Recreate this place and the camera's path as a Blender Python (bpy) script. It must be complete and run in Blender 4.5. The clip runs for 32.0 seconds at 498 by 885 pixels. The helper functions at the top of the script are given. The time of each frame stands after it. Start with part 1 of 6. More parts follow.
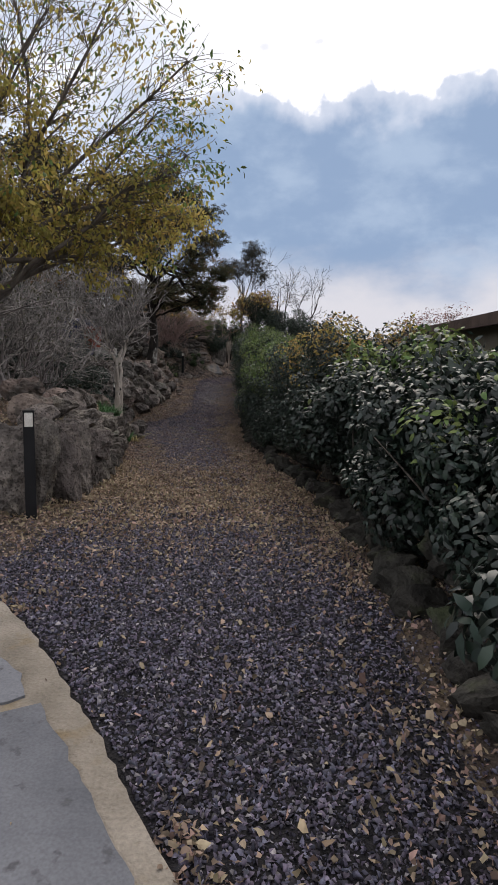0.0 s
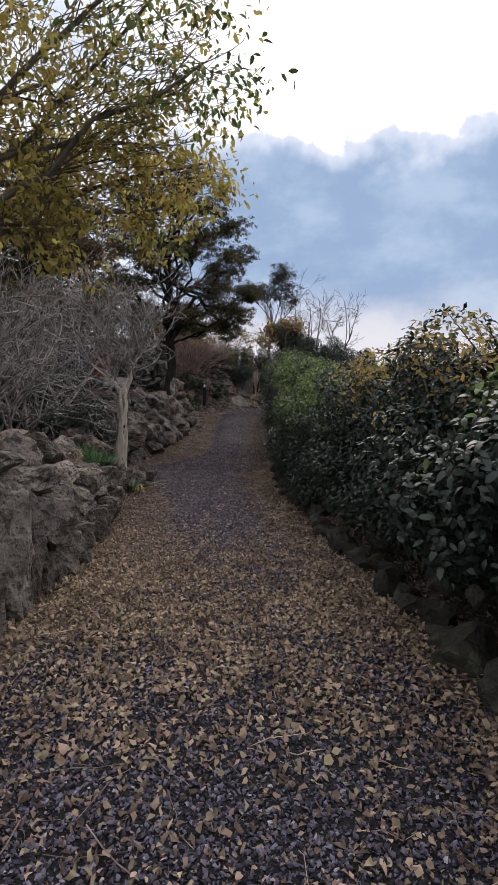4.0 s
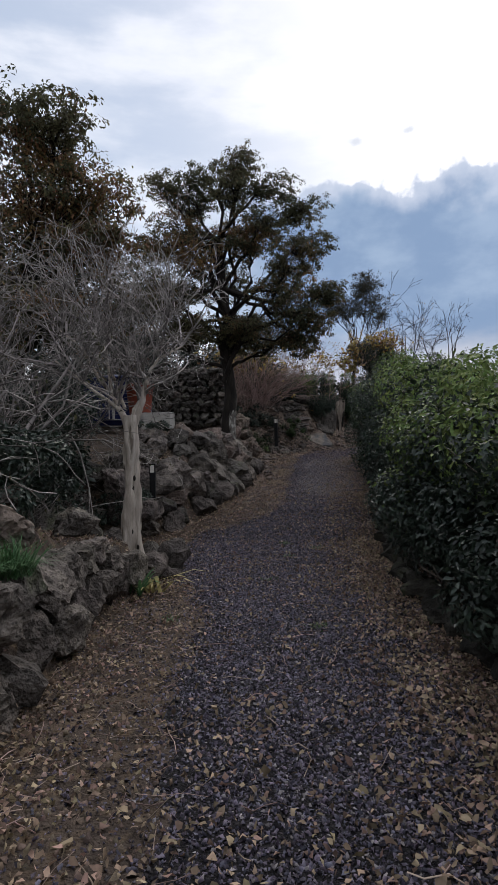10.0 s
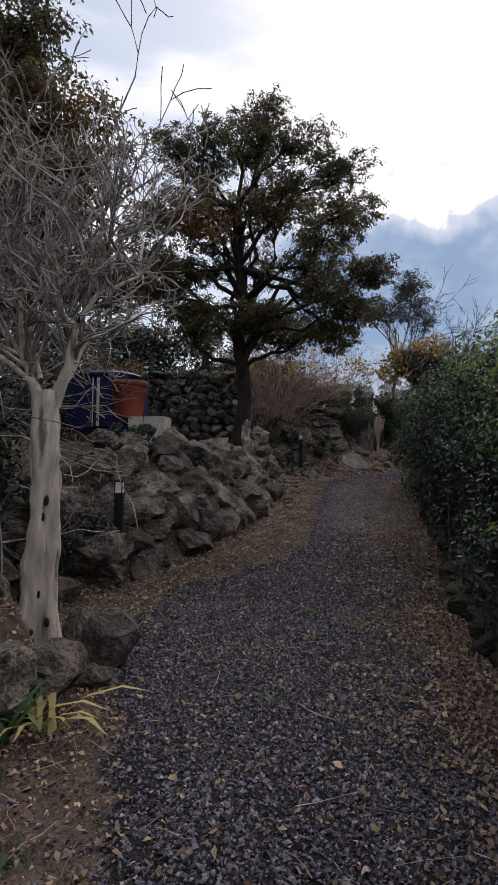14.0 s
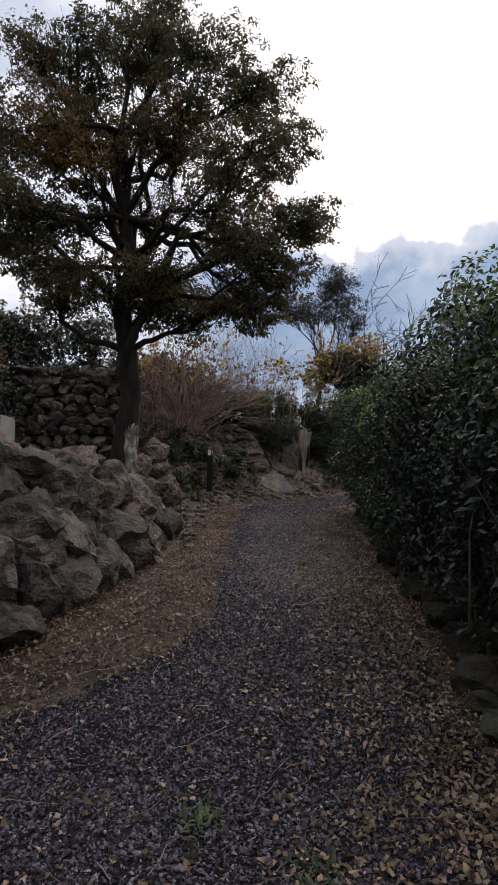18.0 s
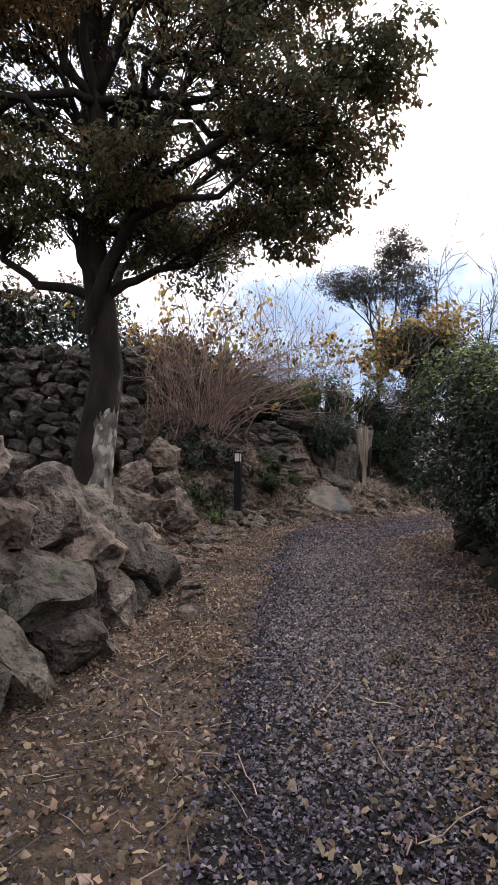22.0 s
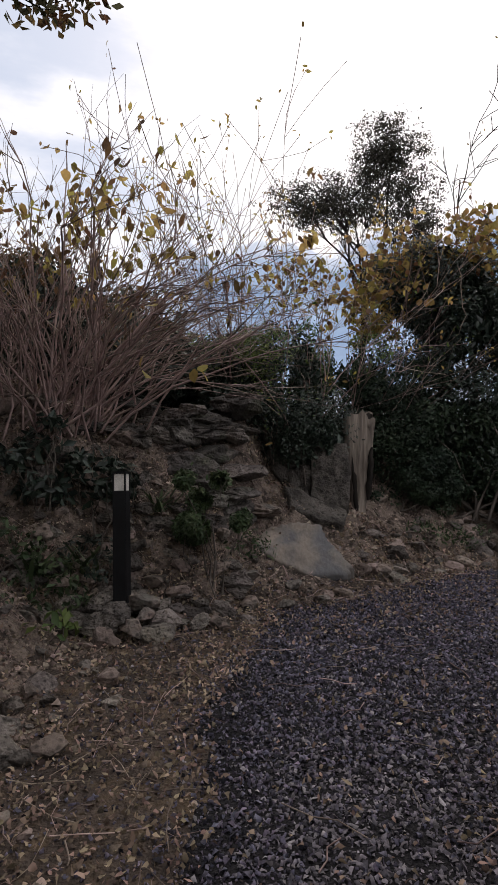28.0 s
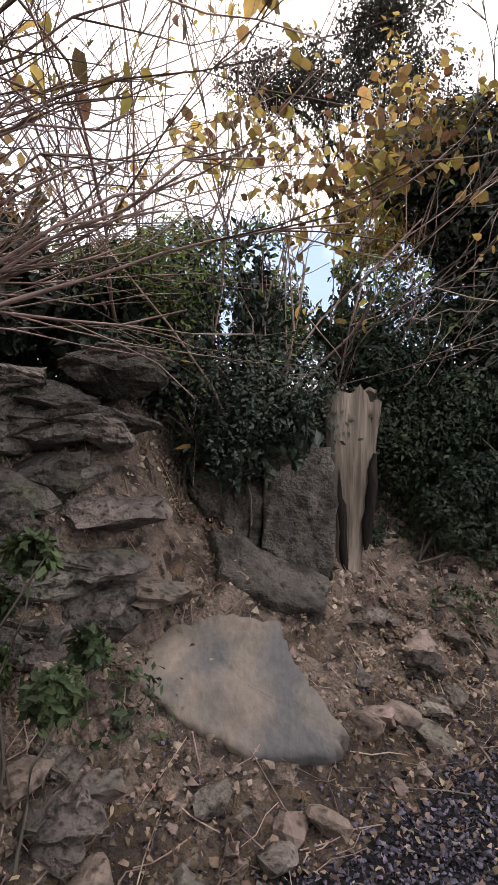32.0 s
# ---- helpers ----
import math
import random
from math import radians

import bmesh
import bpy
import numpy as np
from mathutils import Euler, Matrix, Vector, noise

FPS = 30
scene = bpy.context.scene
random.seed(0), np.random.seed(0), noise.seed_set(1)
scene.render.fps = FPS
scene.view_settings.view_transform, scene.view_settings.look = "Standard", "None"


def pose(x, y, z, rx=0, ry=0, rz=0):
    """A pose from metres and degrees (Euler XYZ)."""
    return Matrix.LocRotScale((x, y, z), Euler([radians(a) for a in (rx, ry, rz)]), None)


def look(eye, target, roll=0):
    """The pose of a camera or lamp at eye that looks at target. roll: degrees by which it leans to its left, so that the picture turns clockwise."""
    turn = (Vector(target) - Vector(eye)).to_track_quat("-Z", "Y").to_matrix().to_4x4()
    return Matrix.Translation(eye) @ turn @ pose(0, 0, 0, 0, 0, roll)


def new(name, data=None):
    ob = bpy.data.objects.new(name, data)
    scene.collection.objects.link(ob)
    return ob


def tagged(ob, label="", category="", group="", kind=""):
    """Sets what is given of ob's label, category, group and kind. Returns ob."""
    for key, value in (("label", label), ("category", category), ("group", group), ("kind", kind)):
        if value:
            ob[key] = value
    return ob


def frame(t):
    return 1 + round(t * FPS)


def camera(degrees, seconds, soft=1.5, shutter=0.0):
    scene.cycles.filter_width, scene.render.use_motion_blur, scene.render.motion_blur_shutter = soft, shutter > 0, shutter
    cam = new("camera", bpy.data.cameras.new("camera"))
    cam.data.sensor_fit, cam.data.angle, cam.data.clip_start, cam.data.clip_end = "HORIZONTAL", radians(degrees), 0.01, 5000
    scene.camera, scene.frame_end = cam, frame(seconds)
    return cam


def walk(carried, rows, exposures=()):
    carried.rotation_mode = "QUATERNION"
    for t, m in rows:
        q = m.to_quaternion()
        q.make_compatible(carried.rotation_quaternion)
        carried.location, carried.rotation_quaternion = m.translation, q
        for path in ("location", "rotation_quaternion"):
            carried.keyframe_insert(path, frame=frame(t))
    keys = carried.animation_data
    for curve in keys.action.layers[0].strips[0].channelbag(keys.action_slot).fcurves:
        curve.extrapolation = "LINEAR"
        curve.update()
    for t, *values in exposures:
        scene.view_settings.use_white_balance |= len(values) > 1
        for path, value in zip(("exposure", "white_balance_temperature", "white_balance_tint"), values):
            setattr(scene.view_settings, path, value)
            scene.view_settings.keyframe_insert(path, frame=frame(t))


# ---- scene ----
cam = camera(46.32, 32.0)
PATH = [
    (0, (0.001, -0.001, 1.501), (0.000, 3.965, 0.978), 1.17),
    (0.5, (-0.032, 0.339, 1.509), (-0.146, 4.299, 0.955), 1.52),
    (1, (-0.119, 0.689, 1.513), (-0.280, 4.649, 0.969), 1.55),
    (1.5, (-0.173, 1.026, 1.485), (-0.397, 4.987, 0.972), 1.66),
    (2, (-0.190, 1.352, 1.495), (-0.757, 5.281, 1.007), 1.16),
    (2.5, (-0.200, 1.641, 1.526), (-0.523, 5.604, 1.087), 1.18),
    (3, (-0.198, 2.114, 1.509), (-0.400, 6.092, 1.140), 1.04),
    (3.5, (-0.226, 2.504, 1.483), (-0.394, 6.487, 1.155), 1.14),
    (5.5, (-0.121, 4.260, 1.485), (-0.508, 8.234, 1.239), 1.07),
    (6, (-0.131, 4.623, 1.503), (-0.663, 8.583, 1.316), 1.00),
    (6.5, (-0.192, 4.991, 1.498), (-0.728, 8.954, 1.402), 0.87),
    (7, (-0.244, 5.411, 1.437), (-0.895, 9.357, 1.355), -0.91),
    (7.5, (-0.306, 5.752, 1.410), (-1.037, 9.684, 1.348), -0.90),
    (8, (-0.369, 6.143, 1.392), (-1.093, 10.077, 1.341), -1.14),
    (8.5, (-0.393, 6.536, 1.347), (-1.097, 10.473, 1.293), -1.61),
    (9, (-0.447, 6.926, 1.299), (-1.140, 10.865, 1.242), -1.80),
    (9.5, (-0.494, 7.329, 1.259), (-1.125, 11.279, 1.211), -1.87),
    (10, (-0.523, 7.713, 1.261), (-1.247, 11.647, 1.263), -1.41),
    (10.5, (-0.596, 8.115, 1.233), (-1.359, 12.041, 1.289), -0.99),
    (11, (-0.619, 8.528, 1.218), (-1.426, 12.445, 1.287), -0.45),
    (11.5, (-0.670, 8.913, 1.165), (-1.575, 12.809, 1.254), -0.02),
    (12, (-0.720, 9.324, 1.141), (-1.618, 13.221, 1.240), 0.12),
    (12.5, (-0.749, 9.697, 1.162), (-1.635, 13.596, 1.274), 0.40),
    (13, (-0.820, 10.068, 1.110), (-1.677, 13.973, 1.235), 0.50),
    (13.5, (-0.869, 10.460, 1.072), (-1.711, 14.368, 1.198), 0.34),
    (14, (-0.908, 10.841, 1.101), (-1.806, 14.735, 1.277), 0.65),
    (14.5, (-0.934, 11.195, 1.115), (-1.722, 15.107, 1.391), 0.77),
    (16.5, (-1.092, 12.977, 1.088), (-1.855, 16.889, 1.427), 1.64),
    (17, (-1.143, 13.326, 1.136), (-1.924, 17.235, 1.467), 1.07),
    (17.5, (-1.165, 13.719, 1.111), (-1.644, 17.675, 1.458), 0.33),
    (18, (-1.241, 14.105, 1.080), (-1.561, 18.076, 1.433), 0.26),
    (18.5, (-1.272, 14.501, 1.057), (-1.321, 18.484, 1.427), -0.56),
    (19, (-1.311, 14.907, 1.083), (-1.689, 18.873, 1.434), 0.12),
    (19.5, (-1.353, 15.282, 1.115), (-1.847, 19.230, 1.521), 0.55),
    (20, (-1.366, 15.686, 1.082), (-1.873, 19.629, 1.528), 0.34),
    (20.5, (-1.399, 16.092, 1.078), (-2.124, 19.999, 1.536), 0.71),
    (21, (-1.418, 16.505, 1.106), (-2.115, 20.417, 1.570), 0.21),
    (21.5, (-1.395, 16.915, 1.154), (-2.077, 20.830, 1.609), -0.36),
    (22, (-1.443, 17.301, 1.168), (-2.071, 21.226, 1.615), -0.15),
    (22.5, (-1.481, 17.654, 1.202), (-1.901, 21.609, 1.627), 0.20),
    (23, (-1.518, 18.001, 1.245), (-1.921, 21.960, 1.656), 0.43),
    (23.5, (-1.554, 18.359, 1.302), (-1.930, 22.321, 1.702), 0.50),
    (24, (-1.461, 18.720, 1.383), (-1.807, 22.685, 1.775), 0.53),
    (24.5, (-1.434, 19.118, 1.427), (-1.764, 23.085, 1.821), 0.91),
    (25, (-1.522, 19.522, 1.514), (-1.677, 23.499, 1.915), 1.17),
    (25.5, (-1.565, 19.911, 1.584), (-1.609, 23.888, 2.011), 1.32),
    (27.5, (-1.835, 21.449, 1.771), (-1.517, 25.422, 2.111), -2.35),
    (28, (-1.813, 21.856, 1.845), (-2.069, 25.834, 2.174), -1.47),
    (28.5, (-1.847, 22.236, 1.920), (-2.024, 26.220, 2.231), -0.88),
    (29, (-1.900, 22.595, 2.003), (-2.029, 26.584, 2.268), -0.45),
    (29.5, (-1.908, 22.929, 2.084), (-2.164, 26.916, 2.284), -0.12),
    (30, (-1.873, 23.269, 2.141), (-2.172, 27.254, 2.305), -0.98),
    (30.5, (-1.864, 23.662, 2.183), (-2.164, 27.649, 2.314), -0.94),
    (31, (-1.767, 23.951, 2.224), (-2.061, 27.938, 2.345), -0.96),
    (31.5, (-1.691, 24.301, 2.233), (-1.856, 28.296, 2.365), -1.26),
    (32, (-1.650, 24.657, 2.236), (-1.644, 28.655, 2.354), -0.64),
]
# ---- camera, light and exposure ----
EXPOSURES = [(0, 0.27, 6700, 12), (1, 0.35, 6700, 12), (2, 0.75, 6600, 11), (2.6, 0.5, 6600, 11), (3.5, 0.42, 6700, 12), (6, 0.5, 6600, 12), (8, 0.44, 6500, 11), (10, 0.12, 6400, 11), (12, 0.15, 6500, 12), (14, 0.28, 6700, 13), (17, 0.3, 6900, 14), (19, 0.26, 6900, 14), (21, 0.96, 7000, 15), (23, 1.15, 7000, 15), (25, 0.98, 6900, 15), (28, 0.34, 6900, 14), (29, 0.27, 6900, 14), (30, 0.6, 7100, 15), (32, 1.38, 7200, 16)]
walk(cam, [(t, look(eye, target, roll)) for t, eye, target, roll in PATH], EXPOSURES)

rnd = np.random.RandomState(7)


def sun_and_sky():
    world = bpy.data.worlds.new("sky")
    scene.world = world
    world.use_nodes = True
    nt = world.node_tree
    nt.nodes.clear()
    N, L = nt.nodes.new, nt.links.new

    def math_node(op, a, b=None, clamp=False):
        n = N("ShaderNodeMath")
        n.operation, n.use_clamp = op, clamp
        for k, v in enumerate((a, b)):
            if v is None:
                continue
            if isinstance(v, (int, float)):
                n.inputs[k].default_value = v
            else:
                L(v, n.inputs[k])
        return n.outputs[0]

    def ramp(value, lo, hi):
        n = N("ShaderNodeMapRange")
        n.interpolation_type = "SMOOTHSTEP"
        L(value, n.inputs[0])
        n.inputs[1].default_value, n.inputs[2].default_value = lo, hi
        return n.outputs[0]

    def mix(fac, a, b):
        n = N("ShaderNodeMix")
        n.data_type = "RGBA"
        if isinstance(fac, (int, float)):
            n.inputs[0].default_value = fac
        else:
            L(fac, n.inputs[0])
        for k, v in ((6, a), (7, b)):
            if isinstance(v, tuple):
                n.inputs[k].default_value = (*v, 1)
            else:
                L(v, n.inputs[k])
        return n.outputs[2]

    coord = N("ShaderNodeTexCoord").outputs["Generated"]
    sep = N("ShaderNodeSeparateXYZ")
    L(coord, sep.inputs[0])
    az = math_node("ARCTAN2", sep.outputs[0], sep.outputs[1])
    el = math_node("ARCSINE", sep.outputs[2])
    comb = N("ShaderNodeCombineXYZ")
    L(az, comb.inputs[0])
    L(el, comb.inputs[1])

    def cloud_noise(scale, detail, stretch=1.0, rough=0.55):
        m = N("ShaderNodeMapping")
        L(comb.outputs[0], m.inputs[0])
        m.inputs["Scale"].default_value = (1, stretch, 1)
        n = N("ShaderNodeTexNoise")
        L(m.outputs[0], n.inputs["Vector"])
        n.inputs["Scale"].default_value, n.inputs["Detail"].default_value = scale, detail
        n.inputs["Roughness"].default_value = rough
        return n.outputs[0]

    sky = N("ShaderNodeTexSky")
    sky.sky_type, sky.sun_disc = "NISHITA", False
    sky.sun_elevation, sky.sun_rotation = radians(SUN_EL), radians(SUN_AZ)
    sky.air_density, sky.dust_density = 1.2, 2.0
    blue = N("ShaderNodeMix")
    blue.data_type, blue.blend_type = "RGBA", "MULTIPLY"
    blue.inputs[0].default_value = 1
    L(sky.outputs[0], blue.inputs[6])
    blue.inputs[7].default_value = (SKY, SKY, SKY, 1)
    # high veil: streaks of white over bluish grey, whiter towards the sun and all over the far side
    veil = ramp(cloud_noise(2.1, 6, 3.2), 0.40, 0.62)
    toward = ramp(az, -0.30, 0.18)
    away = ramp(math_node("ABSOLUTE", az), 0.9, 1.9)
    grey = mix(0.3, (0.53, 0.62, 0.77), blue.outputs[2])
    fac = math_node("ADD", math_node("MULTIPLY", veil, 0.6), math_node("MULTIPLY", toward, 0.8), True)
    high = mix(fac, grey, (1.05, 1.05, 1.08))
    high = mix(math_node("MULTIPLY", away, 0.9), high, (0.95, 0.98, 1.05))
    # bank of cumulus ahead, with lit upper edge
    lumps = math_node("ADD", math_node("MULTIPLY", cloud_noise(5.0, 5), 0.20), math_node("MULTIPLY", cloud_noise(16, 5), 0.06))
    top = math_node("ADD", lumps, 0.285)
    over = math_node("SUBTRACT", top, el)
    left = ramp(az, -0.30, -0.12)
    behind = ramp(az, 2.2, 1.5)
    bank = math_node("MULTIPLY", ramp(over, -0.002, 0.009), math_node("MULTIPLY", left, behind))
    body = mix(ramp(cloud_noise(6, 7, 1.6), 0.42, 0.66), (0.24, 0.34, 0.51), (0.345, 0.45, 0.61))
    body = mix(ramp(over, 0.05, 0.0), body, (0.58, 0.64, 0.76))
    low = ramp(math_node("ADD", el, math_node("MULTIPLY", cloud_noise(7, 5, 1.8), 0.16)), 0.28, 0.16)
    body = mix(low, body, (0.60, 0.61, 0.67))
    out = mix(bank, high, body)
    for paz, pel, half in ((0.098, 0.472, 0.016), (0.012, 0.466, 0.022)):
        da = math_node("DIVIDE", math_node("SUBTRACT", az, paz), half)
        de = math_node("DIVIDE", math_node("SUBTRACT", el, pel), half * 0.5)
        dist = math_node("SQRT", math_node("ADD", math_node("MULTIPLY", da, da), math_node("MULTIPLY", de, de)))
        dist = math_node("ADD", dist, math_node("MULTIPLY", cloud_noise(60, 4), 1.2))
        out = mix(math_node("MULTIPLY", ramp(dist, 1.5, 0.7), 0.55), out, (0.5, 0.55, 0.64))
    under = ramp(el, 0.0, -0.05)
    out = mix(under, out, (0.10, 0.10, 0.10))
    bg = N("ShaderNodeBackground")
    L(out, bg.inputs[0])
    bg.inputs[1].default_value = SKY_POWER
    L(bg.outputs[0], N("ShaderNodeOutputWorld").inputs[0])
    lamp = bpy.data.lights.new("sun", "SUN")
    lamp.energy, lamp.angle, lamp.color = SUN_POWER, radians(45), (1.0, 0.93, 0.84)
    ob = new("sun", lamp)
    a, e = radians(SUN_AZ), radians(SUN_EL)
    ob.matrix_world = look((0, 0, 0), (-math.sin(a) * math.cos(e), -math.cos(a) * math.cos(e), -math.sin(e)))
    ob.location = (20, 20, 40)
    tagged(ob, kind="structure")


SUN_EL, SUN_AZ, SUN_POWER, SKY, SKY_POWER = 44, 8, 1.5, 0.09, 1.0
sun_and_sky()


# ---- materials ----
def material(name, dark, light, scale=8.0, rough=0.85, bump=0.3, fine=60.0, island=0.0, spots=None, spot_scale=3.0, spot_at=(0.55, 0.7),
             random_ob=0.0, sheen=0.0, translucent=0.0, stretch=(1, 1, 1), dist=0.02, metal=0.0, pits=0.0, gloss=0.2):
    """Two-scale procedural surface: a broad mix of two colours, fine grain, optional patches, variation by island or by object."""
    m = bpy.data.materials.new(name)
    m.use_nodes = True
    nt = m.node_tree
    nt.nodes.clear()
    N, L = nt.nodes.new, nt.links.new
    geo = N("ShaderNodeNewGeometry")
    tc = N("ShaderNodeTexCoord")
    mp = N("ShaderNodeMapping")
    info = N("ShaderNodeObjectInfo")
    L(geo.outputs["Position"], mp.inputs[0])
    mp.inputs["Scale"].default_value = stretch

    def noise_at(s, detail=4):
        n = N("ShaderNodeTexNoise")
        L(mp.outputs[0], n.inputs["Vector"])
        n.inputs["Scale"].default_value, n.inputs["Detail"].default_value = s, detail
        return n.outputs[0]

    def remap(v, a, b):
        n = N("ShaderNodeMapRange")
        L(v, n.inputs[0])
        n.inputs[1].default_value, n.inputs[2].default_value = a, b
        return n.outputs[0]

    def mix(fac, a, b, blend="MIX"):
        n = N("ShaderNodeMix")
        n.data_type, n.blend_type = "RGBA", blend
        if isinstance(fac, (int, float)):
            n.inputs[0].default_value = fac
        else:
            L(fac, n.inputs[0])
        for k, v in ((6, a), (7, b)):
            if isinstance(v, tuple):
                n.inputs[k].default_value = (*v, 1)
            else:
                L(v, n.inputs[k])
        return n.outputs[2]

    broad, grain = noise_at(scale, 5), noise_at(fine, 3)
    col = mix(remap(broad, 0.3, 0.7), dark, light)
    if spots:
        col = mix(remap(noise_at(spot_scale, 6), *spot_at), col, spots)
    col = mix(remap(grain, 0.2, 0.8), mix(0.35, col, (0, 0, 0)), col)
    for amount, source in ((island, geo.outputs["Random Per Island"]), (random_ob, info.outputs["Random"])):
        if amount:
            hsv = N("ShaderNodeHueSaturation")
            L(col, hsv.inputs["Color"])
            r = N("ShaderNodeMapRange")
            L(source, r.inputs[0])
            r.inputs[3].default_value, r.inputs[4].default_value = 1 - amount, 1 + amount
            L(r.outputs[0], hsv.inputs["Value"])
            h = N("ShaderNodeMapRange")
            w = N("ShaderNodeTexWhiteNoise")
            w.noise_dimensions = "1D"
            L(source, w.inputs["W"])
            L(w.outputs[0], h.inputs[0])
            h.inputs[3].default_value, h.inputs[4].default_value = 0.5 - 0.06 * amount, 0.5 + 0.06 * amount
            L(h.outputs[0], hsv.inputs["Hue"])
            col = hsv.outputs[0]
    if pits:
        # porous stone: shade inside the holes painted near black, then dark blotches
        vo = N("ShaderNodeTexVoronoi")
        L(mp.outputs[0], vo.inputs["Vector"])
        vo.inputs["Scale"].default_value = pits * 1.7
        hole = remap(vo.outputs["Distance"], 0.12, 0.34)
        col = mix(hole, mix(0.72, col, (0.012, 0.011, 0.010)), col)
        col = mix(remap(noise_at(scale * 2.1, 7), 0.36, 0.46), mix(0.7, col, (0.02, 0.018, 0.016)), col)
    b = N("ShaderNodeBsdfPrincipled")
    L(col, b.inputs["Base Color"])
    b.inputs["Metallic"].default_value = metal
    b.inputs["Specular IOR Level"].default_value = gloss
    rr = N("ShaderNodeMapRange")
    L(grain, rr.inputs[0])
    rr.inputs[3].default_value, rr.inputs[4].default_value = max(0.05, rough - 0.12), min(1, rough + 0.12)
    L(rr.outputs[0], b.inputs["Roughness"])
    if bump:
        add = N("ShaderNodeMath")
        add.operation = "MULTIPLY_ADD"
        L(grain, add.inputs[0])
        add.inputs[1].default_value = 0.4
        L(noise_at(fine * 0.25, 5), add.inputs[2])
        if pits:
            vo = N("ShaderNodeTexVoronoi")
            L(mp.outputs[0], vo.inputs["Vector"])
            vo.inputs["Scale"].default_value = pits
            half = N("ShaderNodeMath")
            half.operation, half.inputs[1].default_value = "MULTIPLY_ADD", 0.35
            L(vo.outputs["Distance"], half.inputs[0])
            L(add.outputs[0], half.inputs[2])
            add = half
        bp = N("ShaderNodeBump")
        bp.inputs["Strength"].default_value, bp.inputs["Distance"].default_value = bump, dist
        L(add.outputs[0], bp.inputs["Height"])
        L(bp.outputs[0], b.inputs["Normal"])
    shader = b.outputs[0]
    if translucent:
        t = N("ShaderNodeBsdfTranslucent")
        L(col, t.inputs[0])
        ms = N("ShaderNodeMixShader")
        ms.inputs[0].default_value = translucent
        L(shader, ms.inputs[1])
        L(t.outputs[0], ms.inputs[2])
        shader = ms.outputs[0]
    L(shader, N("ShaderNodeOutputMaterial").inputs[0])
    return m


M_ground = material("leafy_soil", (0.045, 0.035, 0.03), (0.115, 0.088, 0.073), 2.3, 0.95, 1.0, 60, dist=0.05, spots=(0.16, 0.115, 0.075), spot_scale=9, spot_at=(0.5, 0.7))
# near black: the shade in the gaps between stones is painted into the bed
M_bed_shaded = material("shaded_gravel_bed", (0.008, 0.0075, 0.009), (0.026, 0.024, 0.028), 45, 0.9, 1.0, 90, dist=0.04)
M_gravel = material("basalt_gravel", (0.03, 0.0275, 0.042), (0.15, 0.135, 0.185), 30, 0.65, 0.3, 160, island=0.9)
M_rock = material("weathered_basalt", (0.075, 0.066, 0.062), (0.23, 0.20, 0.18), 4.5, 0.92, 1.0, 46, spots=(0.27, 0.235, 0.20), spot_scale=3.5, random_ob=0.35, dist=0.05, pits=17)
M_rock_dark = material("dark_basalt", (0.05, 0.046, 0.044), (0.17, 0.153, 0.14), 5, 0.92, 1.0, 46, spots=(0.11, 0.115, 0.08), spot_scale=4, random_ob=0.35, dist=0.05, pits=15)
M_rock_pink = material("pinkish_rock", (0.145, 0.112, 0.098), (0.31, 0.245, 0.212), 2.2, 0.92, 0.8, 30, spots=(0.16, 0.15, 0.135), spot_scale=4, random_ob=0.25, dist=0.05, pits=12)
# moss spots over rock whose colour carries the shade under the hedge
M_moss_rock_shaded = material("shaded_mossy_rock", (0.016, 0.015, 0.013), (0.062, 0.058, 0.05), 5, 0.95, 1.0, 46, spots=(0.055, 0.062, 0.034), spot_scale=5, spot_at=(0.55, 0.7), random_ob=0.35, dist=0.03)
M_chips = material("tan_rubble", (0.15, 0.118, 0.10), (0.38, 0.30, 0.25), 20, 0.9, 0.3, 120, island=0.6)
M_litter = material("dry_leaves", (0.15, 0.106, 0.08), (0.40, 0.30, 0.225), 3, 0.8, 0.0, 60, island=0.6, translucent=0.1)
M_litter_gold = material("pale_buff_leaves", (0.22, 0.165, 0.11), (0.39, 0.305, 0.21), 3, 0.8, 0.0, 60, island=0.45, translucent=0.1)
M_hedge = material("camellia_leaf", (0.012, 0.022, 0.0165), (0.035, 0.055, 0.038), 1.2, 0.42, 0.0, 40, island=0.6, translucent=0.12, gloss=0.45)
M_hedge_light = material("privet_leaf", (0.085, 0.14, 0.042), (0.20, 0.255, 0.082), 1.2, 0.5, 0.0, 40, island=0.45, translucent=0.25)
# darker copy of camellia_leaf: the near hedge's shade is put into its colour
M_hedge_shaded = material("shaded_camellia_leaf", (0.008, 0.015, 0.0115), (0.026, 0.042, 0.031), 1.2, 0.4, 0.0, 40, island=0.65, translucent=0.08, gloss=0.42)
M_hedge_mid = material("small_hedge_leaf", (0.016, 0.029, 0.019), (0.05, 0.074, 0.042), 1.2, 0.45, 0.0, 40, island=0.6, translucent=0.18)
M_yellow_leaf = material("autumn_yellow_leaf", (0.24, 0.225, 0.065), (0.54, 0.42, 0.12), 0.9, 0.6, 0.0, 40, island=0.4, translucent=0.62)
M_tree_leaf = material("evergreen_leaf", (0.046, 0.055, 0.031), (0.13, 0.119, 0.065), 0.8, 0.5, 0.0, 40, island=0.55, translucent=0.65)
M_tree_rust = material("rusty_leaf", (0.10, 0.062, 0.035), (0.24, 0.145, 0.06), 0.9, 0.55, 0.0, 40, island=0.5, translucent=0.35)
